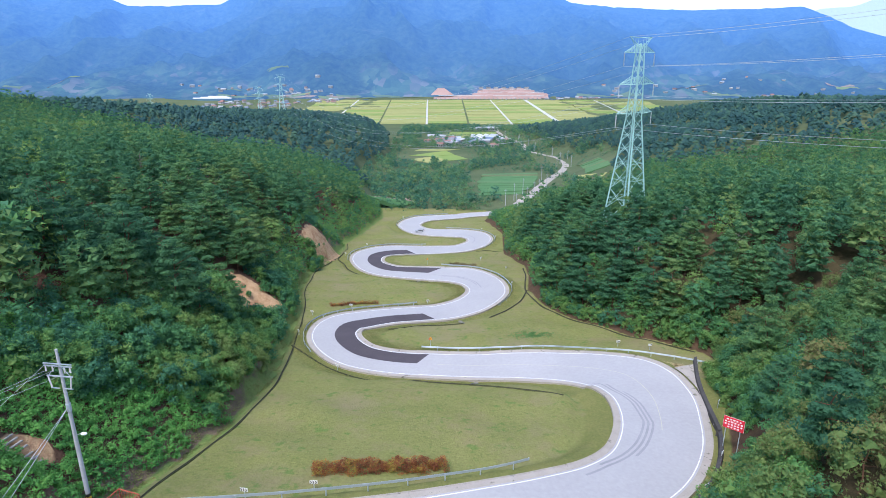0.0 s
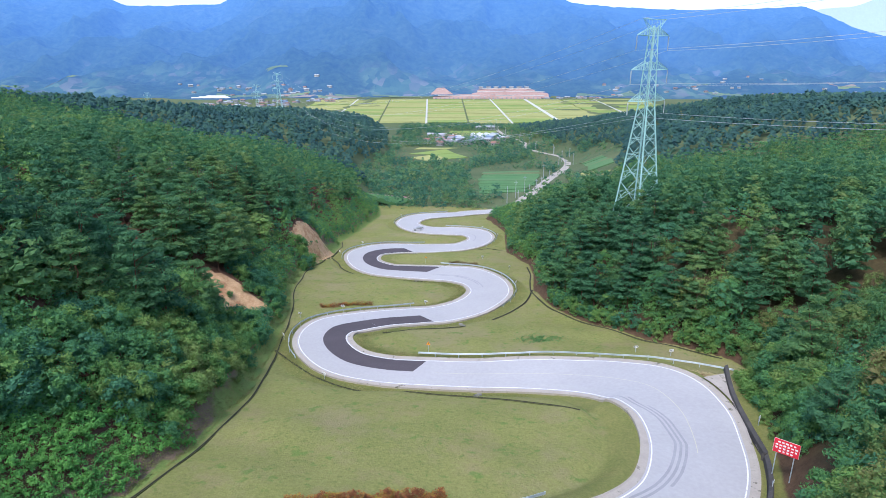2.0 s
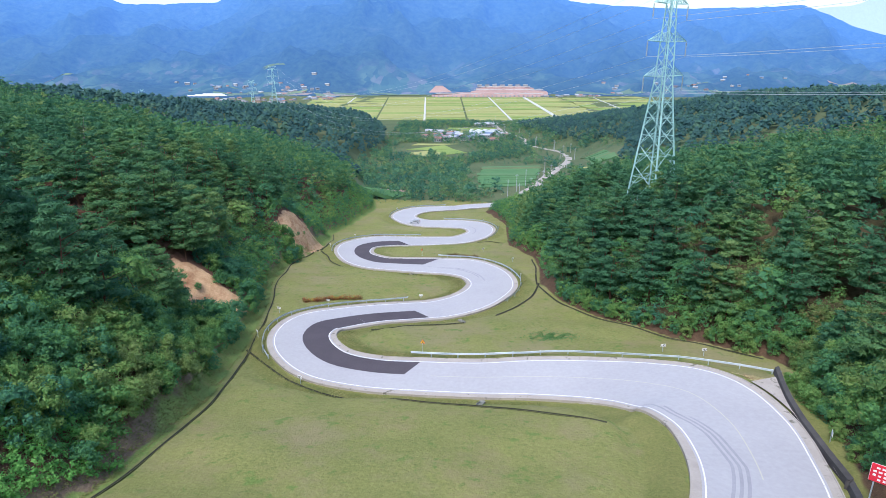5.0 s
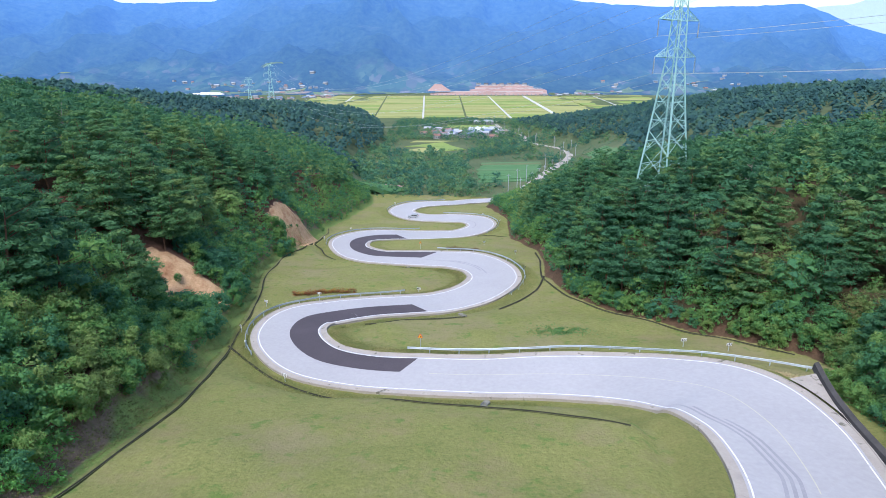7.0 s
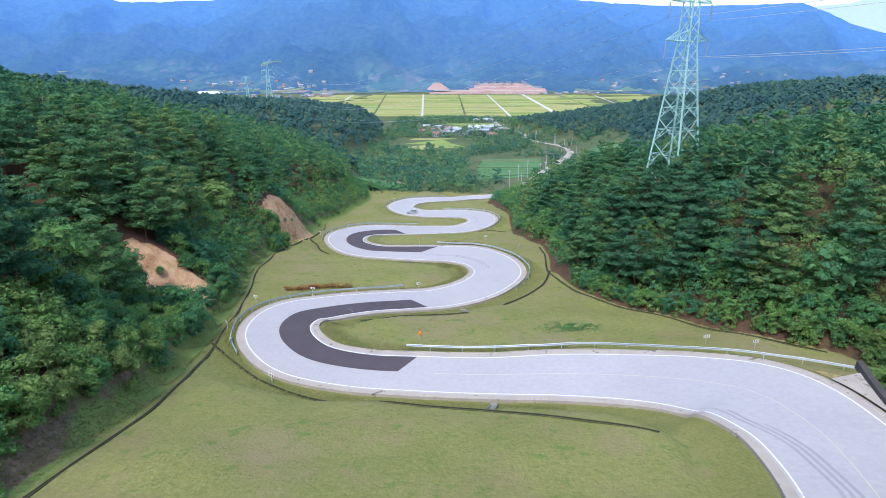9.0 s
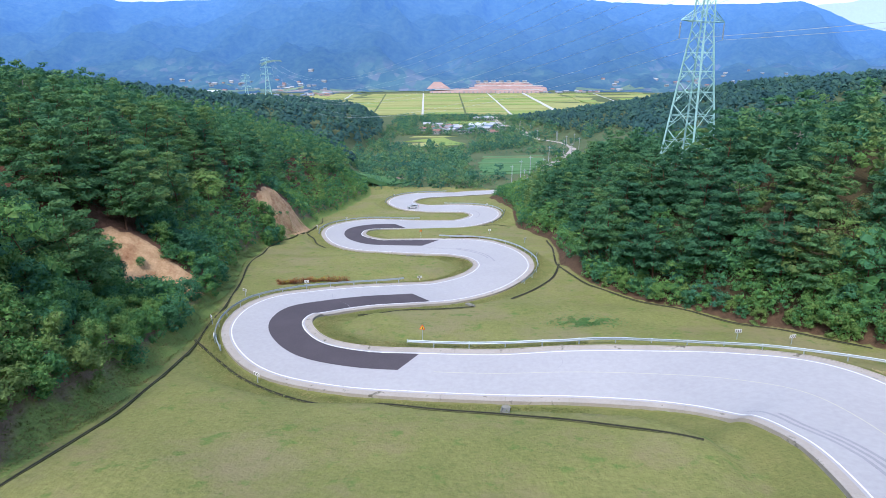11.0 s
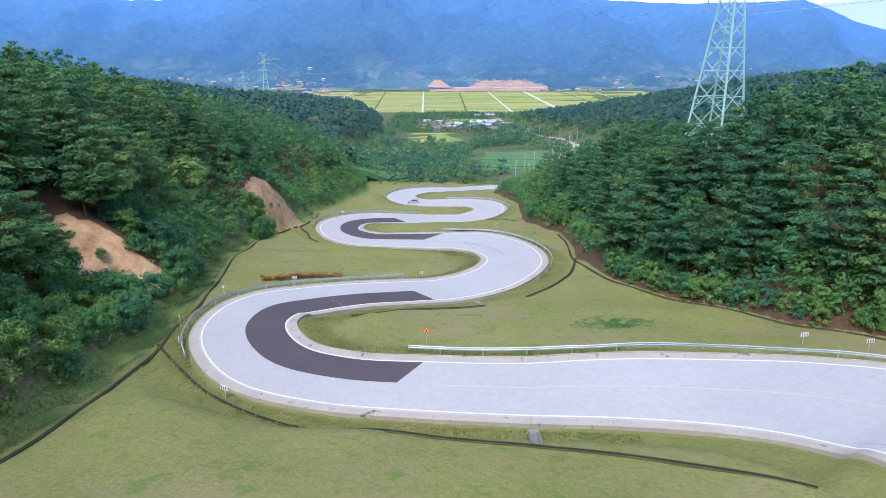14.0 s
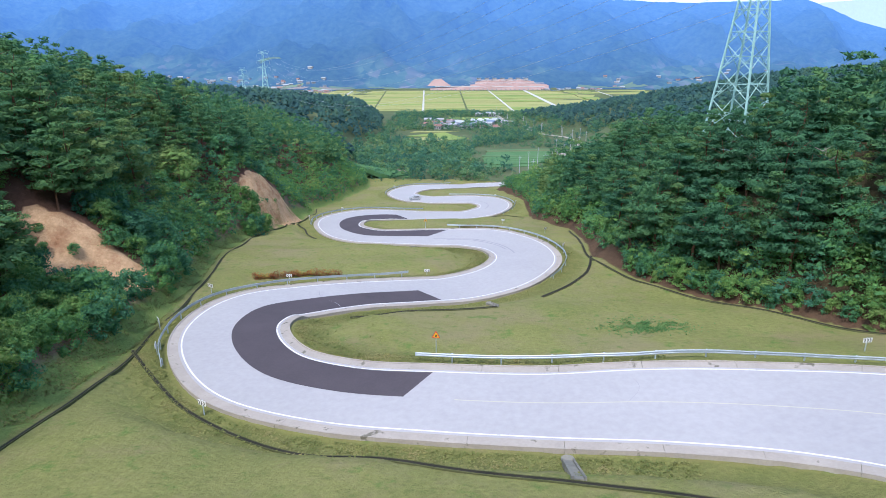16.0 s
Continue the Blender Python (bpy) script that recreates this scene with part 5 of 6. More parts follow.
def cable(name, label, a, b, sag, r=0.03, n=24):
    """A hanging wire."""
    a, b = np.array(a, float), np.array(b, float)
    u = np.linspace(0, 1, n)
    c = a + (b - a) * u[:, None]
    c[:, 2] -= 4 * sag * u * (1 - u)
    d = (b - a)[:2] / np.linalg.norm((b - a)[:2])
    side = np.array([-d[1], d[0], 0])
    v = np.stack([c + side * r * math.cos(q) + np.array([0, 0, r * math.sin(q)]) for q in (0, 2.1, 4.2)], 1).reshape(-1, 3)
    f = [[i * 3 + k, i * 3 + (k + 1) % 3, i * 3 + 3 + (k + 1) % 3, i * 3 + 3 + k] for i in range(n - 1) for k in range(3)]
    return tagged(new(name, mesh(name, v, f, CABLE)), label, "cable")


for dx in (-0.1, 0.75):
    cable("stay_wire", "thin grey stay wire from the pole's collar down to the bank", (px, py, 32.9), (px - 1.75 + dx, 32.8, 28.5), 0.1, 0.02)
cable("stay_wire", "thin grey stay wire from the crossarm down to the bank", (px - 1.2, py - 0.2, 36.7), (-40, 37.5, 29.5), 0.1, 0.018)
for x in (-1.1, -0.5, 1.05):
    cable("overhead_wire", "thin grey overhead wire from the utility pole", (px + x, py - 0.2, 36.3), (px - 38, py - 30 + x, 30 + 0.2 * x), 0.9, 0.012)

# ---- red steel cage beside the pole ----
RUST = surface("rusty_red_paint", (0.3, 0.07, 0.04), (0.42, 0.12, 0.07), 0.8, 0.1, 0.7, 0.3, 0.004)
cage = thing("cage_container", "rust-red open steel cage container on the grass", "container", pose(-27.4, 40.2, height(-27.4, 40.2) + 0.1, 0, 0, -18))
part("floor", box(2.2, 3.4, 0.12, 0, 0, 0, 0.01), RUST, cage)
for x in (-1.08, 1.08):
    for y in (-1.68, 1.68):
        part("corner_post", box(0.08, 0.08, 1.3, x, y, 0.12, 0.008), RUST, cage)
    part("top_rail", box(0.08, 3.44, 0.08, x, 0, 1.42, 0.008), RUST, cage)
    for k in range(11):
        part("bar", box(0.03, 0.03, 1.3, x, -1.4 + 0.28 * k, 0.12), RUST, cage)
for y in (-1.68, 1.68):
    part("top_rail", box(2.08, 0.08, 0.08, 0, y, 1.42, 0.008), RUST, cage)
    for k in range(7):
        part("bar", box(0.03, 0.03, 1.3, -0.84 + 0.28 * k, y, 0.12), RUST, cage)

# ---- timber steps on the bank ----
TIMBER = surface("weathered_timber", (0.24, 0.22, 0.2), (0.38, 0.36, 0.33), 0.8, 0.08, 0.9, 0.2, 0.01)
steps = thing("timber_steps", "weathered grey timber steps up the bare bank", "steps", pose(-35.3, 42.8, height(-35.3, 42.8) + 0.1, 0, 0, -12))
for k in range(7):
    zk = max(height(-35.3 - 0.41 * k, 42.8 + 0.09 * k) - height(-35.3, 42.8), 0.17 * k)
    part("tread", box(0.22, 1.8, 0.12, -0.42 * k, 0, zk, 0.02), TIMBER, steps)


# ---- car ----
def car(at):
    paint = surface("silver_car_paint", (0.5, 0.51, 0.52), (0.56, 0.57, 0.58), 2, 0.3, 0.25, 0.6, 0.001, 0.3)
    glass = surface("dark_window_glass", (0.012, 0.014, 0.016), (0.02, 0.022, 0.025), 2, 0.3, 0.08, 0.6, 0.0)
    rubber = surface("tyre_rubber", (0.015, 0.015, 0.015), (0.03, 0.03, 0.03), 0.4, 0.05, 0.9, 0.2, 0.002)
    lamp = surface("red_lamp_plastic", (0.4, 0.02, 0.02), (0.5, 0.03, 0.03), 0.4, 0.05, 0.3, 0.5, 0.0)
    c = thing("car", "silver sport utility car on the concrete road", "car", at)
    def hull(prof, w0, w1):
        bm = bmesh.new()
        sides = []
        for s in (-1, 1):
            sides.append([bm.verts.new((x, s * w / 2, z)) for x, z, w in prof])
        bm.faces.new(sides[0]); bm.faces.new(sides[1][::-1])
        n = len(prof)
        for k in range(n):
            bm.faces.new([sides[0][k], sides[1][k], sides[1][(k + 1) % n], sides[0][(k + 1) % n]])
        bmesh.ops.recalc_face_normals(bm, faces=bm.faces)
        bmesh.ops.bevel(bm, geom=list(bm.edges), offset=0.05, segments=2, affect="EDGES")
        return bm
    part("body", hull([(-2.25, 0.35, 1.75), (2.2, 0.35, 1.7), (2.3, 0.62, 1.7), (2.2, 0.92, 1.66), (1.15, 1.05, 1.74), (-2.2, 1.08, 1.74), (-2.3, 0.7, 1.76)], 1, 1), paint, c)
    part("cabin", hull([(-2.12, 1.06, 1.66), (1.1, 1.04, 1.66), (0.35, 1.6, 1.36), (-0.2, 1.7, 1.32), (-1.75, 1.68, 1.32)], 1, 1), paint, c)
    for s in (-1, 1):
        part("side_window", flat([(-1.75, 1.14), (0.85, 1.12), (0.28, 1.52), (-1.62, 1.56)], 0, 0.02), glass, c, "dark side window", at=pose(0, s * 0.77, 0.02, s * -13, 0, 0))
        part("mirror", box(0.16, 0.2, 0.14, 0.75, s * 0.98, 1.06, 0.03), paint, c)
        part("tail_lamp", box(0.05, 0.16, 0.34, -2.29, s * 0.76, 0.78, 0.015), lamp, c, "red tail lamp")
        part("headlamp", box(0.06, 0.3, 0.14, 2.24, s * 0.66, 0.68, 0.015), CERAMIC, c, "clear headlamp")
        part("roof_bar", box(1.6, 0.04, 0.04, -0.95, s * 0.6, 1.71, 0.01), STEEL, c)
        for x in (-1.4, 1.42):
            w = part("wheel", tube((0, -0.11, 0), (0, 0.11, 0), 0.35, 0.35, 20), rubber, c, "black tyre", at=Matrix.Translation((x, s * 0.8, 0.35)))
            part("rim", tube((0, -0.125, 0), (0, 0.125, 0), 0.22, 0.22, 14), STEEL, w, "alloy rim")
    part("windscreen", box(0.02, 1.3, 0.72, 0, 0, 0, 0.005), glass, c, "dark windscreen", at=pose(1.0, 0, 1.08, 0, -52, 0))
    part("rear_window", box(0.02, 1.25, 0.42, 0, 0, 0, 0.005), glass, c, "dark rear window", at=pose(-2.02, 0, 1.2, 0, 27, 0))
    return c


ci = np.searchsorted(RUN, station(-9.5, 275) )
q = off_road(station(-9.2, 275), 1, -ROAD[ci, 3] * 0.55)
car(pose(q[0], q[1], ROAD[ci, 2] + 0.04, 0, 0, 179))


# ---- lattice tower ----
def lattice_tower(at, label, full=True):
    t = thing("lattice_tower", label, "pylon", at, "transmission towers")
    H = 55.0
    def half(z):
        return float(np.interp(z, [0, 33, 47, 52, 55], [4.6, 1.55, 1.0, 0.75, 0.6]))
    levels = [0, 6.5, 12.5, 17.8, 22.4, 26.4, 30, 33, 36, 39, 42, 45, 48, 51, 53.5]
    def bar(a, b, r, bm):
        tube(a, b, r, r, 4, bm)
    for sx, sy in ((1, 1), (1, -1), (-1, -1), (-1, 1)):
        v, f = [], []
        for i, a in enumerate(levels):
            h, r = half(a), 0.15 if a < 33 else 0.11
            v += [(sx * h + p_ * r, sy * h + q_ * r, a) for p_, q_ in ((-1, -1), (1, -1), (1, 1), (-1, 1))]
            if i:
                f += [[4 * i - 4 + k, 4 * i - 4 + (k + 1) % 4, 4 * i + (k + 1) % 4, 4 * i + k] for k in range(4)]
        child("leg", mesh("leg", v, f + [[0, 1, 2, 3], [len(v) - 1, len(v) - 2, len(v) - 3, len(v) - 4]], TOWER_PAINT), t)
    for k in range(4):
        rot = Matrix.Rotation(k * math.pi / 2, 3, "Z")
        for i, (a, b) in enumerate(zip(levels, levels[1:])):
            bm = bmesh.new()
            ha, hb = half(a), half(b)
            r = 0.075 if a < 33 else 0.06
            bar(rot @ Vector((-ha, -ha, a)), rot @ Vector((hb, -hb, b)), r, bm)
            bar(rot @ Vector((ha, -ha, a)), rot @ Vector((-hb, -hb, b)), r, bm)
            if a < 30:
                zc = a + (b - a) * ha / (ha + hb)
                bar(rot @ Vector((-half(zc), -half(zc), zc)), rot @ Vector((half(zc), -half(zc), zc)), 0.055, bm)
                zl = a + (zc - a) * 0.5
                for s in (-1, 1):
                    lo = Vector((s * ha * 0.5, -half(zl), zl))
                    bar(rot @ lo, rot @ Vector((s * half(zl), -half(zl), zl)), 0.045, bm)
                    bar(rot @ lo, rot @ Vector((s * half(zc), -half(zc), zc)), 0.045, bm)
            part("braced_panel", bm, TOWER_PAINT, t)
    for z, reach in ((34.5, 7.5), (42.5, 7.3), (51.0, 6.3)):
        for s in (-1, 1):
            bm = bmesh.new()
            h = half(z)
            hu = half(z + 2.4)
            tip = Vector((s * reach, 0, z + 0.15))
            for y in (-1, 1):
                bar((s * h, y * h, z), tip, 0.09, bm)
                bar((s * hu, y * hu, z + 2.4), tip, 0.08, bm)
                for k in range(1, 5):
                    f = k / 5
                    lo = Vector((s * h, y * h, z)).lerp(tip, f)
                    up = Vector((s * hu, y * hu, z + 2.4)).lerp(tip, f)
                    up0 = Vector((s * hu, y * hu, z + 2.4)).lerp(tip, f - 0.2)
                    bar(lo, up, 0.045, bm)
                    bar(lo, up0, 0.045, bm)
            for k in range(0, 5):
                a = Vector((s * h, -h, z)).lerp(tip, k / 5)
                b = Vector((s * h, h, z)).lerp(tip, (k + 1) / 5)
                bar(a, b, 0.04, bm)
            arm = part("crossarm", bm, TOWER_PAINT, t)
            bm = bmesh.new()
            for k in range(12):
                tube((tip.x, 0, tip.z - 0.4 - 0.26 * k), (tip.x, 0, tip.z - 0.6 - 0.26 * k), 0.2, 0.07, 8, bm)
            tube((tip.x, 0, tip.z), (tip.x, 0, tip.z - 3.7), 0.035, 0.035, 5, bm)
            part("insulator_string", bm, CERAMIC, arm, "pale insulator string")
    for s in (-1, 1):
        bm = bmesh.new()
        tip = Vector((s * 4.6, 0, 55.2))
        for y in (-1, 1):
            bar((s * 0.6, y * 0.6, 55), tip, 0.07, bm)
            bar((s * 0.8, y * 0.75, 52.2), tip, 0.07, bm)
            for k in range(1, 4):
                bar(Vector((s * 0.6, y * 0.6, 55)).lerp(tip, k / 4), Vector((s * 0.8, y * 0.75, 52.2)).lerp(tip, k / 4), 0.04, bm)
        part("earth_wire_horn", bm, TOWER_PAINT, t)
    return t


tx, ty = 54.9, 173.5
tz = 66.0 - 55.3
spin = 33
tower = lattice_tower(pose(tx, ty, tz, 0, 0, spin), "tall pale green lattice transmission tower on the wooded slope")
towers = [(-215, 810, 20), (-305, 1010, 20), (-640, 1330, 25)]
for x, y, a in towers:
    copy_thing(tower, pose(x, y, height(x, y) - 0.5, 0, 0, a))
ax, ay = math.cos(radians(spin)), math.sin(radians(spin))
bx, by = math.cos(radians(20)), math.sin(radians(20))
hz = height(-215, 810) - 0.5
for z, reach in ((31.0, 7.5), (39.0, 7.3), (47.4, 6.3), (55.2, 4.6)):
    for s in (-1, 1):
        a = (tx + ax * s * reach, ty + ay * s * reach, tz + z)
        cable("power_line", "thin high-voltage power line between the towers", a, (-215 + bx * s * reach, 810 + by * s * reach, hz + z), 30, 0.035, 60)
        cable("power_line", "thin high-voltage power line between the towers", a, (tx + 95 + ax * s * reach, ty - 190 + ay * s * reach, tz + z + 20), 4, 0.04, 40)

# ---- valley fields ----
RICE = surface("ripe_rice", (0.25, 0.27, 0.095), (0.34, 0.34, 0.14), 60, 6, 0.95, 0.1, 0.3)
GREEN_RICE = surface("green_rice", (0.16, 0.25, 0.07), (0.26, 0.31, 0.09), 60, 6, 0.95, 0.1, 0.3)
CROP = surface("green_crop", (0.06, 0.16, 0.065), (0.11, 0.2, 0.085), 20, 3, 0.95, 0.1, 0.2)
LANE = surface("farm_lane_concrete", (0.42, 0.42, 0.41), (0.54, 0.54, 0.53), 30, 3, 0.9, 0.2, 0.01)
GREEN_CROP = surface("pale_green_crop", (0.075, 0.165, 0.075), (0.12, 0.2, 0.09), 12, 1.5, 0.95, 0.1, 0.2)
MEADOW = surface("rough_meadow", (0.09, 0.13, 0.06), (0.16, 0.18, 0.085), 12, 1.5, 0.95, 0.1, 0.2)
REDSOIL = surface("red_brown_soil", (0.3, 0.2, 0.18), (0.42, 0.3, 0.275), 40, 4, 0.95, 0.1, 0.1)


def plot(name, corners, tall, mat, label, category, group="", kind=""):
    """A slab of crop or soil over four corners of the ground."""
    c = np.array(corners, float)
    mid = c.mean(0)
    zs = ground(c[:, 0], c[:, 1])[0]
    base = zs.mean()
    bm = bmesh.new()
    lo = [bm.verts.new((x - mid[0], y - mid[1], z - base - 2)) for (x, y), z in zip(c, zs)]
    hi = [bm.verts.new((x - mid[0], y - mid[1], z - base + tall)) for (x, y), z in zip(c, zs)]
    bm.faces.new(hi); bm.faces.new(lo[::-1])
    for k in range(4):
        bm.faces.new([lo[k], lo[(k + 1) % 4], hi[(k + 1) % 4], hi[k]])
    bmesh.ops.recalc_face_normals(bm, faces=bm.faces)
    me = bpy.data.meshes.new(name)
    bm.to_mesh(me); bm.free()
    me.materials.append(mat)
    ob = new(name, me)
    ob.location = (mid[0], mid[1], base)
    return tagged(ob, label, category, group, kind)


rf = random.Random(7)
lanes = [(-392, -340), (-272, -232), (-168, -130), (-50, -33), (62, 52), (152, 140), (264, 240), (372, 352), (486, 408), (640, 560)]
FAR_Y, NEAR_Y = 1965.0, 1215.0


def lane_x(k, y):
    f = (FAR_Y - y) / (FAR_Y - NEAR_Y)
    return lanes[k][0] + (lanes[k][1] - lanes[k][0]) * f


for k in range(len(lanes) - 1):
    y = NEAR_Y + rf.uniform(0, 20)
    if k in (0,):
        y += 330
    if k >= 6:
        y += 60 * (k - 5)
    while y < FAR_Y - 20:
        d = rf.uniform(22, 46)
        e = min(y + d, FAR_Y)
        lab, mt = ("ripe yellow rice paddy", RICE) if rf.random() < 0.66 else ("yellow-green rice paddy", GREEN_RICE)
        plot("rice_field", [(lane_x(k, y) + 2.2, y + 1.2), (lane_x(k + 1, y) - 2.2, y + 1.2), (lane_x(k + 1, e) - 2.2, e - 2.5), (lane_x(k, e) + 2.2, e - 2.5)], rf.uniform(0.5, 1.3), mt, lab + " in the valley plain", "field", "rice paddies in the valley plain")
        y = e
for k in (1, 3, 5, 6, 8):
    w = 4.5 if k == 6 else 2.0
    plot("farm_lane", [(lane_x(k, NEAR_Y) - w, NEAR_Y), (lane_x(k, NEAR_Y) + w, NEAR_Y), (lane_x(k, FAR_Y) + w, FAR_Y), (lane_x(k, FAR_Y) - w, FAR_Y)], 1.6, LANE, "pale concrete farm lane between the paddies", "lane", kind="structure")
for (ax, ay, bx, by), (cx_, cy_, dx, dy), n in (((24, 398, 58, 409), (26, 456, 73, 456), 5), ((26, 460, 75, 460), (34, 522, 88, 530), 6), ((116, 480, 138, 480), (128, 566, 150, 566), 5)):
    for k in range(n):
        f0, f1 = k / n, (k + 0.98) / n
        row = [(ax + (cx_ - ax) * f + o, ay + (cy_ - ay) * f) for f, o in ((f0, rf.uniform(0, 3)), (f1, rf.uniform(0, 3)))] + [(bx + (dx - bx) * f - o, by + (dy - by) * f) for f, o in ((f1, rf.uniform(0, 4)), (f0, rf.uniform(0, 4)))]
        mt = (CROP, GREEN_CROP, CROP, MEADOW)[rf.randrange(4)]
        plot("field_plot", row[::-1], rf.uniform(0.3, 0.8), mt, "green vegetable rows on the valley floor", "field", "plots on the valley floor")
for c, mt, lab in (([(-36, 655), (-14, 612), (6, 640), (-10, 690)], RICE, "ripe yellow rice field"), ([(-10, 690), (6, 640), (28, 660), (14, 708)], GREEN_RICE, "yellow-green rice field"), ([(-40, 700), (-12, 694), (14, 712), (4, 752), (-36, 745)][:4], GREEN_RICE, "yellow-green rice field"),
                   ([(-36, 752), (2, 756), (22, 772), (-30, 775)], RICE, "ripe yellow rice field"), 
                   ([(103, 449), (117, 428), (124, 443), (108, 468)], RICE, "ripe yellow rice field"), ([(6, 950), (70, 950), (84, 1000), (8, 1002)], RICE, "ripe yellow rice field"), ([(10, 1008), (86, 1006), (96, 1046), (14, 1048)], GREEN_RICE, "yellow-green rice field"),
                   ([(-46, 352), (-26, 356), (-16, 372), (-40, 374)], CROP, "green vegetable plot beside the woods"), ([(-44, 376), (-18, 374), (-22, 386), (-46, 386)], REDSOIL, "tilled red-brown plot")):
    plot("field_plot", c, 0.5, mt, lab + " on the valley floor", "field", "plots on the valley floor")

# ---- houses ----
PLASTER = surface("pale_plaster", (0.26, 0.26, 0.27), (0.38, 0.38, 0.38), 6, 0.5, 0.85, 0.3, 0.005)
ROOF_MATS = [surface("blue_roof", (0.12, 0.18, 0.27), (0.17, 0.23, 0.32), 4, 0.5, 0.5, 0.4, 0.01), surface("red_roof", (0.24, 0.12, 0.1), (0.3, 0.17, 0.14), 4, 0.5, 0.6, 0.4, 0.01), surface("grey_roof", (0.16, 0.17, 0.19), (0.26, 0.27, 0.29), 4, 0.5, 0.6, 0.4, 0.01), surface("pale_sheet_roof", (0.3, 0.33, 0.36), (0.42, 0.45, 0.48), 4, 0.5, 0.4, 0.5, 0.01)]
ROOF_WORDS = ["blue metal", "red tiled", "grey", "pale sheet-metal"]
DARK_GLASS = surface("dark_window", (0.03, 0.035, 0.04), (0.05, 0.055, 0.06), 1, 0.2, 0.15, 0.5, 0.0)


def house(w, d, h, rise, roof, at, label, group=""):
    t = thing("house", label, "house", at, group)
    part("wall", box(w, d, h + 1.5, 0, 0, -1.5, 0.03), PLASTER, t)
    bm = bmesh.new()
    o = 0.5
    v = [bm.verts.new(p) for p in ((-w / 2 - o, -d / 2 - o, h), (w / 2 + o, -d / 2 - o, h), (w / 2 + o, d / 2 + o, h), (-w / 2 - o, d / 2 + o, h), (-w / 2 - o, 0, h + rise), (w / 2 + o, 0, h + rise))]
    for f in ((0, 1, 5, 4), (2, 3, 4, 5), (0, 4, 3), (1, 2, 5), (3, 2, 1, 0)):
        bm.faces.new([v[k] for k in f])
    part("roof", bm, roof, t)
    n = max(2, int(w / 3))
    for k in range(n):
        part("window", box(1.3, 0.08, 1.2, -w / 2 + w * (k + 0.5) / n, -d / 2 - 0.02, h * 0.35, 0.02), DARK_GLASS, t, "dark window")
    return t


rh = random.Random(21)
kinds = []
for k in range(4):
    x, y = 20 + 14 * k, 850 + 12 * (k % 2)
    kinds.append(house(9 + k, 7, 3.0 + 0.4 * k, 1.8, ROOF_MATS[k], pose(x, y, height(x, y), 0, 0, rh.uniform(-30, 30)), "village house with pale walls and a " + ROOF_WORDS[k] + " roof", "village houses"))


def hamlet(n, x0, x1, y0, y1, lift=None):
    for k in range(n):
        x, y = rh.uniform(x0, x1), rh.uniform(y0, y1)
        if np.sqrt(((LOWER[:, 0] - x) ** 2 + (LOWER[:, 1] - y) ** 2).min()) < 12:
            continue
        z = height(x, y) if lift is None else mountain_height(x, y)
        c = copy_thing(kinds[rh.randrange(4)], pose(x, y, z, 0, 0, rh.uniform(-35, 35)))
        c.scale = [rh.uniform(0.8, 1.5)] * 2 + [rh.uniform(0.9, 1.4)]


def mountain_height(x, y):
    i, j = np.clip((x - mx[0]) / 24, 0, len(mx) - 2), np.clip((y - my[0]) / 24, 0, len(my) - 2)
    p_, q_ = int(i), int(j)
    a, b = i - p_, j - q_
    return float(MZ[p_, q_] * (1 - a) * (1 - b) + MZ[p_ + 1, q_] * a * (1 - b) + MZ[p_, q_ + 1] * (1 - a) * b + MZ[p_ + 1, q_ + 1] * a * b)


hamlet(34, -25, 92, 800, 935)
hamlet(10, 60, 100, 1060, 1120)
hamlet(46, -700, -430, 1620, 1900)
hamlet(22, -420, -330, 1850, 1960)
hamlet(20, 330, 520, 1990, 2060, 1)
hamlet(34, -1000, -380, 2070, 2260, 1)
hamlet(34, 560, 1450, 2070, 2300, 1)

GLASSHOUSE = surface("white_film_tunnel", (0.45, 0.48, 0.52), (0.56, 0.58, 0.62), 8, 1, 0.5, 0.4, 0.01)


def tunnel(at, L, w):
    t = thing("greenhouse", "long white plastic-covered greenhouse tunnel", "greenhouse", at, "greenhouse tunnels")
    bm = bmesh.new()
    n = 9
    rows = []
    for x in (-L / 2, L / 2):
        rows.append([bm.verts.new((x, -math.cos(math.pi * k / (n - 1)) * w / 2, math.sin(math.pi * k / (n - 1)) * w * 0.42)) for k in range(n)])
    for k in range(n - 1):
        bm.faces.new([rows[0][k], rows[1][k], rows[1][k + 1], rows[0][k + 1]])
    ends = [bm.faces.new(rows[0][::-1]), bm.faces.new(rows[1])]
    bmesh.ops.recalc_face_normals(bm, faces=bm.faces)
    part("cover", bm, GLASSHOUSE, t)
    return t


g1 = tunnel(pose(56, 935, height(56, 935) + 0.1, 0, 0, 105), 62, 9)
for k in range(1, 4):
    copy_thing(g1, pose(56 + 10.5 * k, 937, height(56 + 10.5 * k, 937) + 0.1, 0, 0, 105))
for k in range(3):
    c = copy_thing(g1, pose(-765 + 4 * k, 2020 + 14 * k, mountain_height(-765, 2020 + 14 * k) + 1, 0, 0, 4))
    c.scale = (2.0 - 0.5 * k, 1.2, 0.9)

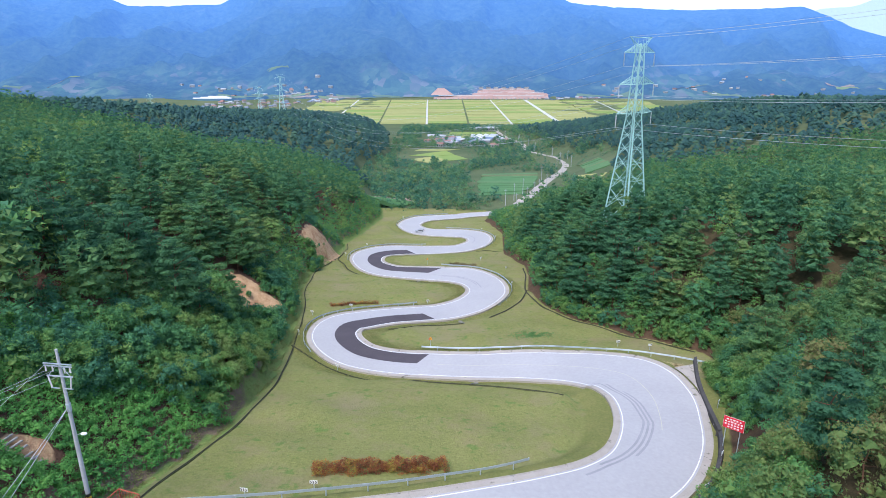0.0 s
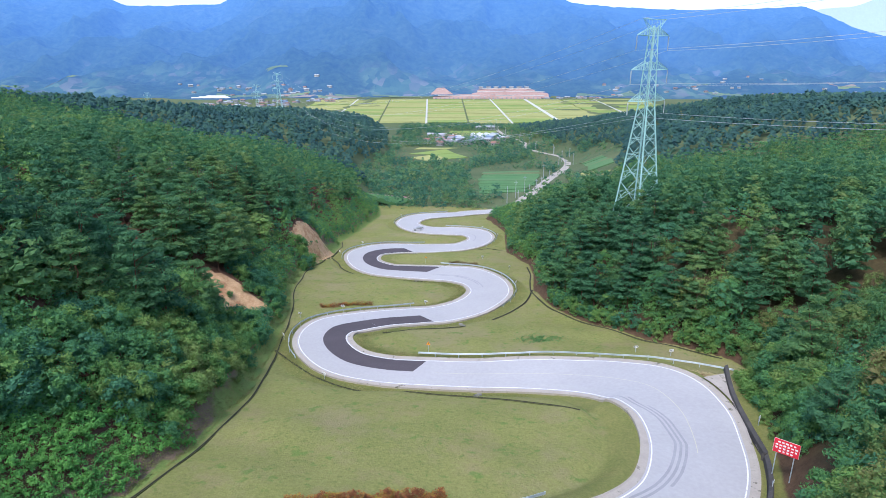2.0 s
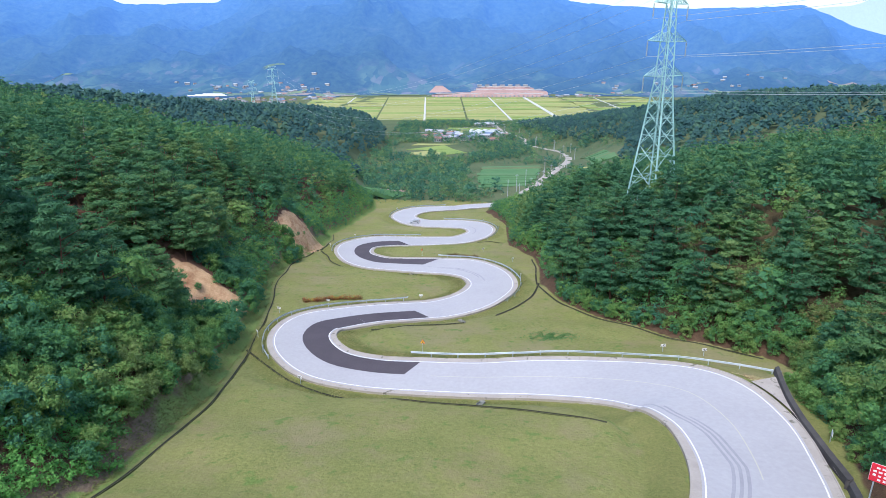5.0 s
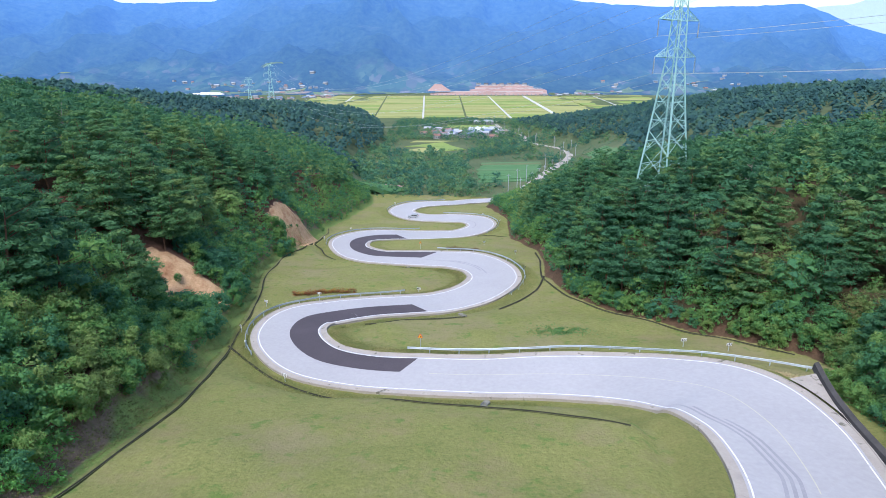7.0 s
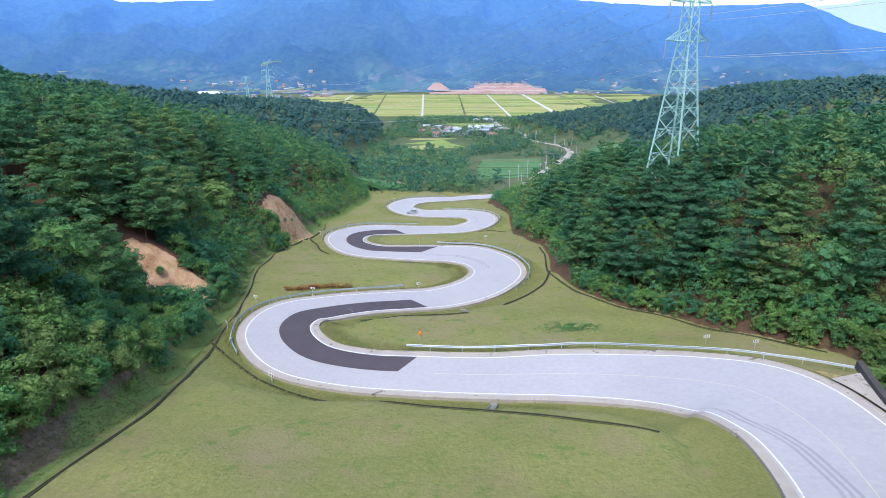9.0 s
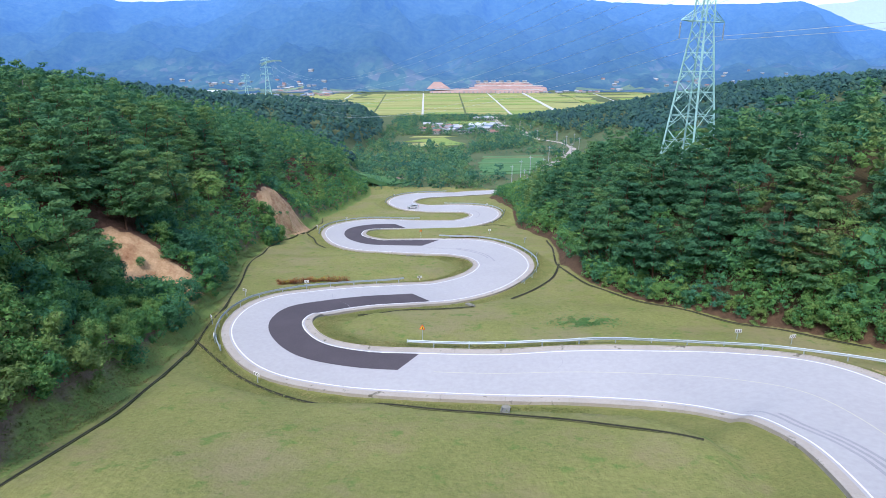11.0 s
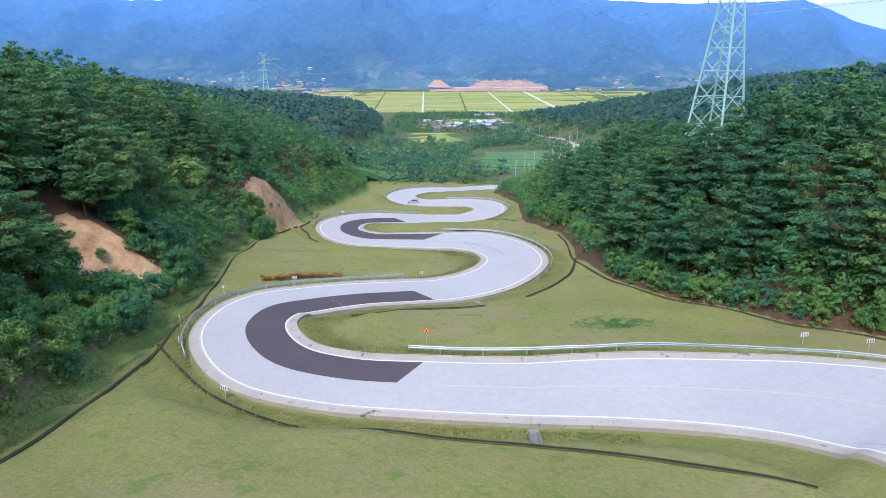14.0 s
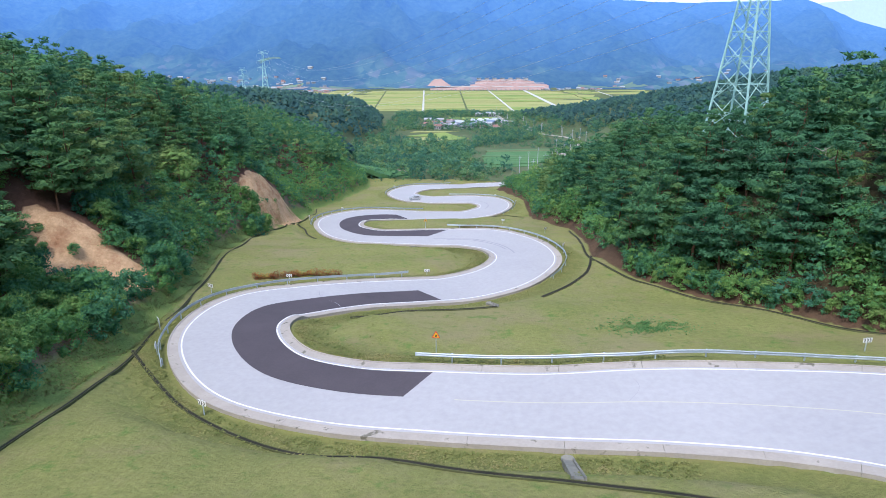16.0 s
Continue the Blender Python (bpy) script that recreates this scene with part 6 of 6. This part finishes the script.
# ---- works site above the paddies ----
site = thing("terraced_site", "pinkish-brown terraced earthworks with long low walls", "building site", pose(150, 2035, -66))
for k, (x0, x1, y0, z0, h) in enumerate(((-180, 200, 0, 0, 11), (-50, 205, 34, 9, 12), (-30, 165, 66, 18, 11))):
    bm = bmesh.new()
    rs_ = random.Random(k)
    n = 14
    rows = []
    for i in range(n + 1):
        x = x0 + (x1 - x0) * i / n
        top = z0 + h * rs_.uniform(0.75, 1.1) * min(1, 0.35 + 2.5 * min(i, n - i) / n)
        rows.append([bm.verts.new((x + rs_.uniform(-3, 3), y, z)) for y, z in ((y0 - 26, -8), (y0 - 14 + rs_.uniform(-3, 3), top), (y0 + 16, top + 2), (y0 + 30, -8))])
    for i in range(n):
        for j in range(3):
            bm.faces.new([rows[i][j], rows[i + 1][j], rows[i + 1][j + 1], rows[i][j + 1]])
    bm.faces.new(rows[0]); bm.faces.new(rows[-1][::-1])
    bmesh.ops.recalc_face_normals(bm, faces=bm.faces)
    part("terrace", bm, REDSOIL, site)
    part("parapet", box(x1 - x0 - 30, 1.2, 2.0, (x0 + x1) / 2, y0 - 13, z0 + h - 1.5, 0.1), LANE, site, "pale parapet")
bm = bmesh.new()
v = [bm.verts.new(p) for p in ((-190, -10, 13), (-115, -10, 13), (-115, 22, 13), (-190, 22, 13), (-168, 6, 34), (-145, 6, 34))]
for f in ((0, 1, 5, 4), (2, 3, 4, 5), (3, 0, 4), (1, 2, 5), (3, 2, 1, 0)):
    bm.faces.new([v[k] for k in f])
part("soil_heap", bm, REDSOIL, site, "red-brown heap of soil")
for k in range(24):
    part("pillar", box(3.5, 2, 7, -172 + 14.5 * k, -27, -2, 0.2), ROOF_MATS[2], site, "dark grey pillar")
for k in range(7):
    x = -20 + 26 * k
    part("hall", box(14, 10, 6, x, 66, 28, 0.2), PLASTER, site)
    part("hall_roof", box(16, 12, 1.6, x, 66, 34, 0.4), ROOF_MATS[2 if k % 2 else 3], site)

# ---- poles along the lower lane ----
far_pole = thing("roadside_pole", "slim grey roadside utility pole with a crossarm", "utility pole", pose(66, 400, height(66, 400)), "poles along the lower lane")
part("shaft", tube((0, 0, -0.5), (0, 0, 11.5), 0.2, 0.13, 8), POLE_GREY, far_pole)
part("crossarm", box(2.2, 0.12, 0.14, 0, 0, 10.4, 0.01), STEEL, far_pole)
for k in range(5, len(LOWER), 5):
    s = 1 if k % 10 else -1
    x, y = LOWER[k, 0] + 5.5 * s * lower_way[k, 1], LOWER[k, 1] - 5.5 * s * lower_way[k, 0]
    copy_thing(far_pole, pose(x, y, height(x, y), 0, 0, rh.uniform(-20, 20)))

# ---- rocks on the left slope ----
ROCK = surface("grey_rock", (0.2, 0.19, 0.19), (0.38, 0.36, 0.36), 1.5, 0.2, 0.9, 0.2, 0.05)
for k, (x, y, s) in enumerate(((-60, 84, 1.5), (-58.6, 86.5, 1.1), (-61.5, 87, 0.9))):
    bm = bmesh.new()
    bmesh.ops.create_icosphere(bm, subdivisions=2, radius=s)
    for vv_ in bm.verts:
        vv_.co *= 0.8 + 0.4 * noise.noise(vv_.co * 1.1 + Vector((k * 5, 0, 0)))
        vv_.co.z *= 0.7
    me = bpy.data.meshes.new("rock")
    bm.to_mesh(me); bm.free()
    me.materials.append(ROCK)
    ob = new("rock", me)
    ob.location = (x, y, height(x, y) + 0.2 * s)
    tagged(ob, "grey weathered rock on the wooded slope", "rock", "rocks on the slope")

# ---- plots on the far lower slopes ----
# crop and soil colours dulled towards blue, with the distance haze mixed in
FAR_PLOT = surface("hazed_terraced_plots", (0.085, 0.15, 0.14), (0.15, 0.22, 0.17), 40, 9, 0.95, 0.1, 0.3)
FAR_RICE = surface("hazed_rice_terraces", (0.13, 0.2, 0.13), (0.19, 0.26, 0.16), 40, 9, 0.95, 0.1, 0.3)
FAR_EARTH = surface("hazed_bare_earth", (0.2, 0.18, 0.18), (0.29, 0.25, 0.24), 40, 9, 0.95, 0.1, 0.3)


def slope_plot(x, y, w, d, mat, label):
    """A field of uneven outline laid on the foot of the mountains."""
    if mountain_height(x, y + d / 2) - mountain_height(x, y - d / 2) > 0.22 * d:
        return
    n, m = 10, 8
    v = []
    for i in range(n + 1):
        for j in range(m + 1):
            f, g = i / n - 0.5, j / m - 0.5
            k = 0.92 + 0.1 * math.sin(x * 0.7 + 3 * g)
            a = x + w * f * k + 0.2 * d * g * math.sin(x)
            b = y + d * g * (0.92 + 0.1 * math.sin(4 * f + y)) + 0.06 * w * f * math.cos(y)
            v.append((a, b, mountain_height(a, b) + 2.2))
    f = [[i * (m + 1) + j, (i + 1) * (m + 1) + j, (i + 1) * (m + 1) + j + 1, i * (m + 1) + j + 1] for i in range(n) for j in range(m)]
    tagged(new("hillside_plot", mesh("hillside_plot", v, f, mat, None, True)), label, "field", "plots on the mountain foot")


FAR_KINDS = ((FAR_PLOT, "haze-paled green terraced plot on the mountain foot"), (FAR_RICE, "yellow-green rice terrace on the mountain foot"), (FAR_EARTH, "haze-paled brown cleared ground on the mountain foot"))
rp = random.Random(33)
for cx_, cy_, n, sx, sy in ((-640, 2110, 16, 200, 90), (-400, 2080, 10, 90, 60), (-1080, 2140, 10, 190, 90), (-560, 2330, 5, 120, 70), (-1500, 2200, 5, 200, 80), (640, 2110, 9, 150, 60), (1020, 2130, 11, 200, 90), (1400, 2200, 7, 200, 90), (240, 2210, 4, 100, 40), (-150, 2110, 5, 90, 50)):
    for k in range(n):
        q = rp.random()
        mat, lab = FAR_KINDS[0 if q < 0.62 else 1 if q < 0.82 else 2]
        slope_plot(cx_ + rp.uniform(-sx, sx), cy_ - 25 + rp.uniform(-0.6, 0.9) * sy, rp.uniform(40, 120), rp.uniform(18, 45), mat, lab)

# ---- long grass on the verges ----
BLADES = foliage("verge_grass_blades", [(0.1, (0.135, 0.17, 0.05)), (0.5, (0.2, 0.215, 0.07)), (0.9, (0.275, 0.24, 0.1))], whole=0.0, patch=3)
rv = np.random.RandomState(77)
s_ = rv.uniform(126, 262, 13000)
side = np.where(rv.uniform(size=len(s_)) < 0.62, 1, -1)
gap_ = 1.3 + rv.gamma(1.6, 0.95, len(s_))
c_ = np.stack([np.interp(s_, RUN, ROAD[:, m]) for m in range(4)], 1)
l_ = np.stack([np.interp(s_, RUN, LEFT[:, m]) for m in range(2)], 1)
pos = c_[:, :2] + l_ * (side * (c_[:, 3] + gap_))[:, None]
zz = ground(pos[:, 0], pos[:, 1])
good = zz[1] > 1.7
pos, zz = pos[good], zz[0][good]
y_ = rv.uniform(44, 200, 12000)
x_ = np.interp(y_, EDGE_Y, EDGE_L) - 0.3 - rv.gamma(1.5, 1.0, len(y_))
pos, zz = np.concatenate([pos, np.c_[x_, y_]]), np.concatenate([zz, ground(x_, y_)[0]])
v, f = leaves(rv, np.c_[pos, zz + 0.08], np.full(len(pos), 0.14), 0.45, 3, 0.15)
tagged(new("verge_grass", mesh("verge_grass", v, f, BLADES)), "long unmown grass along the road verges", "grass", kind="stuff")

# ---- a patch of clover on the lawn ----
CLOVER = foliage("clover_leaves", [(0.1, (0.07, 0.165, 0.05)), (0.5, (0.095, 0.2, 0.06)), (0.9, (0.14, 0.23, 0.075))], whole=0.0, patch=2)
rc = np.random.RandomState(91)
q = rc.normal(size=(1500, 2)) * (2.0, 1.25) + (18.9, 113.2)
q = q[bumps(q[:, 0], q[:, 1], 2.6, 92) > -0.35]
v, f = leaves(rc, np.c_[q, lying(q[:, 0], q[:, 1]) + 0.05], np.full(len(q), 0.12), 0.3, 3, 0.15)
tagged(new("clover_patch", mesh("clover_patch", v, f, CLOVER)), "bright green patch of clover in the mown lawn", "clover", kind="stuff")

# ---- dry cuttings swept against the end of the retaining wall ----
HAY = foliage("dry_cuttings", [(0.1, (0.3, 0.22, 0.12)), (0.5, (0.42, 0.34, 0.19)), (0.9, (0.36, 0.36, 0.16))], whole=0.0, patch=1)
q = rc.normal(size=(700, 2)) * (1.5, 0.7)
q = q @ np.array([[0.62, -0.78], [0.78, 0.62]]) + (41.2, 91.6)
mound = 0.32 * np.exp(-((q[:, 0] - 41.2) ** 2 + (q[:, 1] - 91.6) ** 2) / 2.5)
v, f = leaves(rc, np.c_[q, lying(q[:, 0], q[:, 1]) + 0.06 + mound * rc.uniform(0.2, 1, len(q))], np.full(len(q), 0.15), 0.4, 5, 0.2)
tagged(new("dry_cuttings", mesh("dry_cuttings", v, f, HAY)), "heap of dry straw-coloured cuttings beside the guard rail's end", "cuttings", kind="stuff")
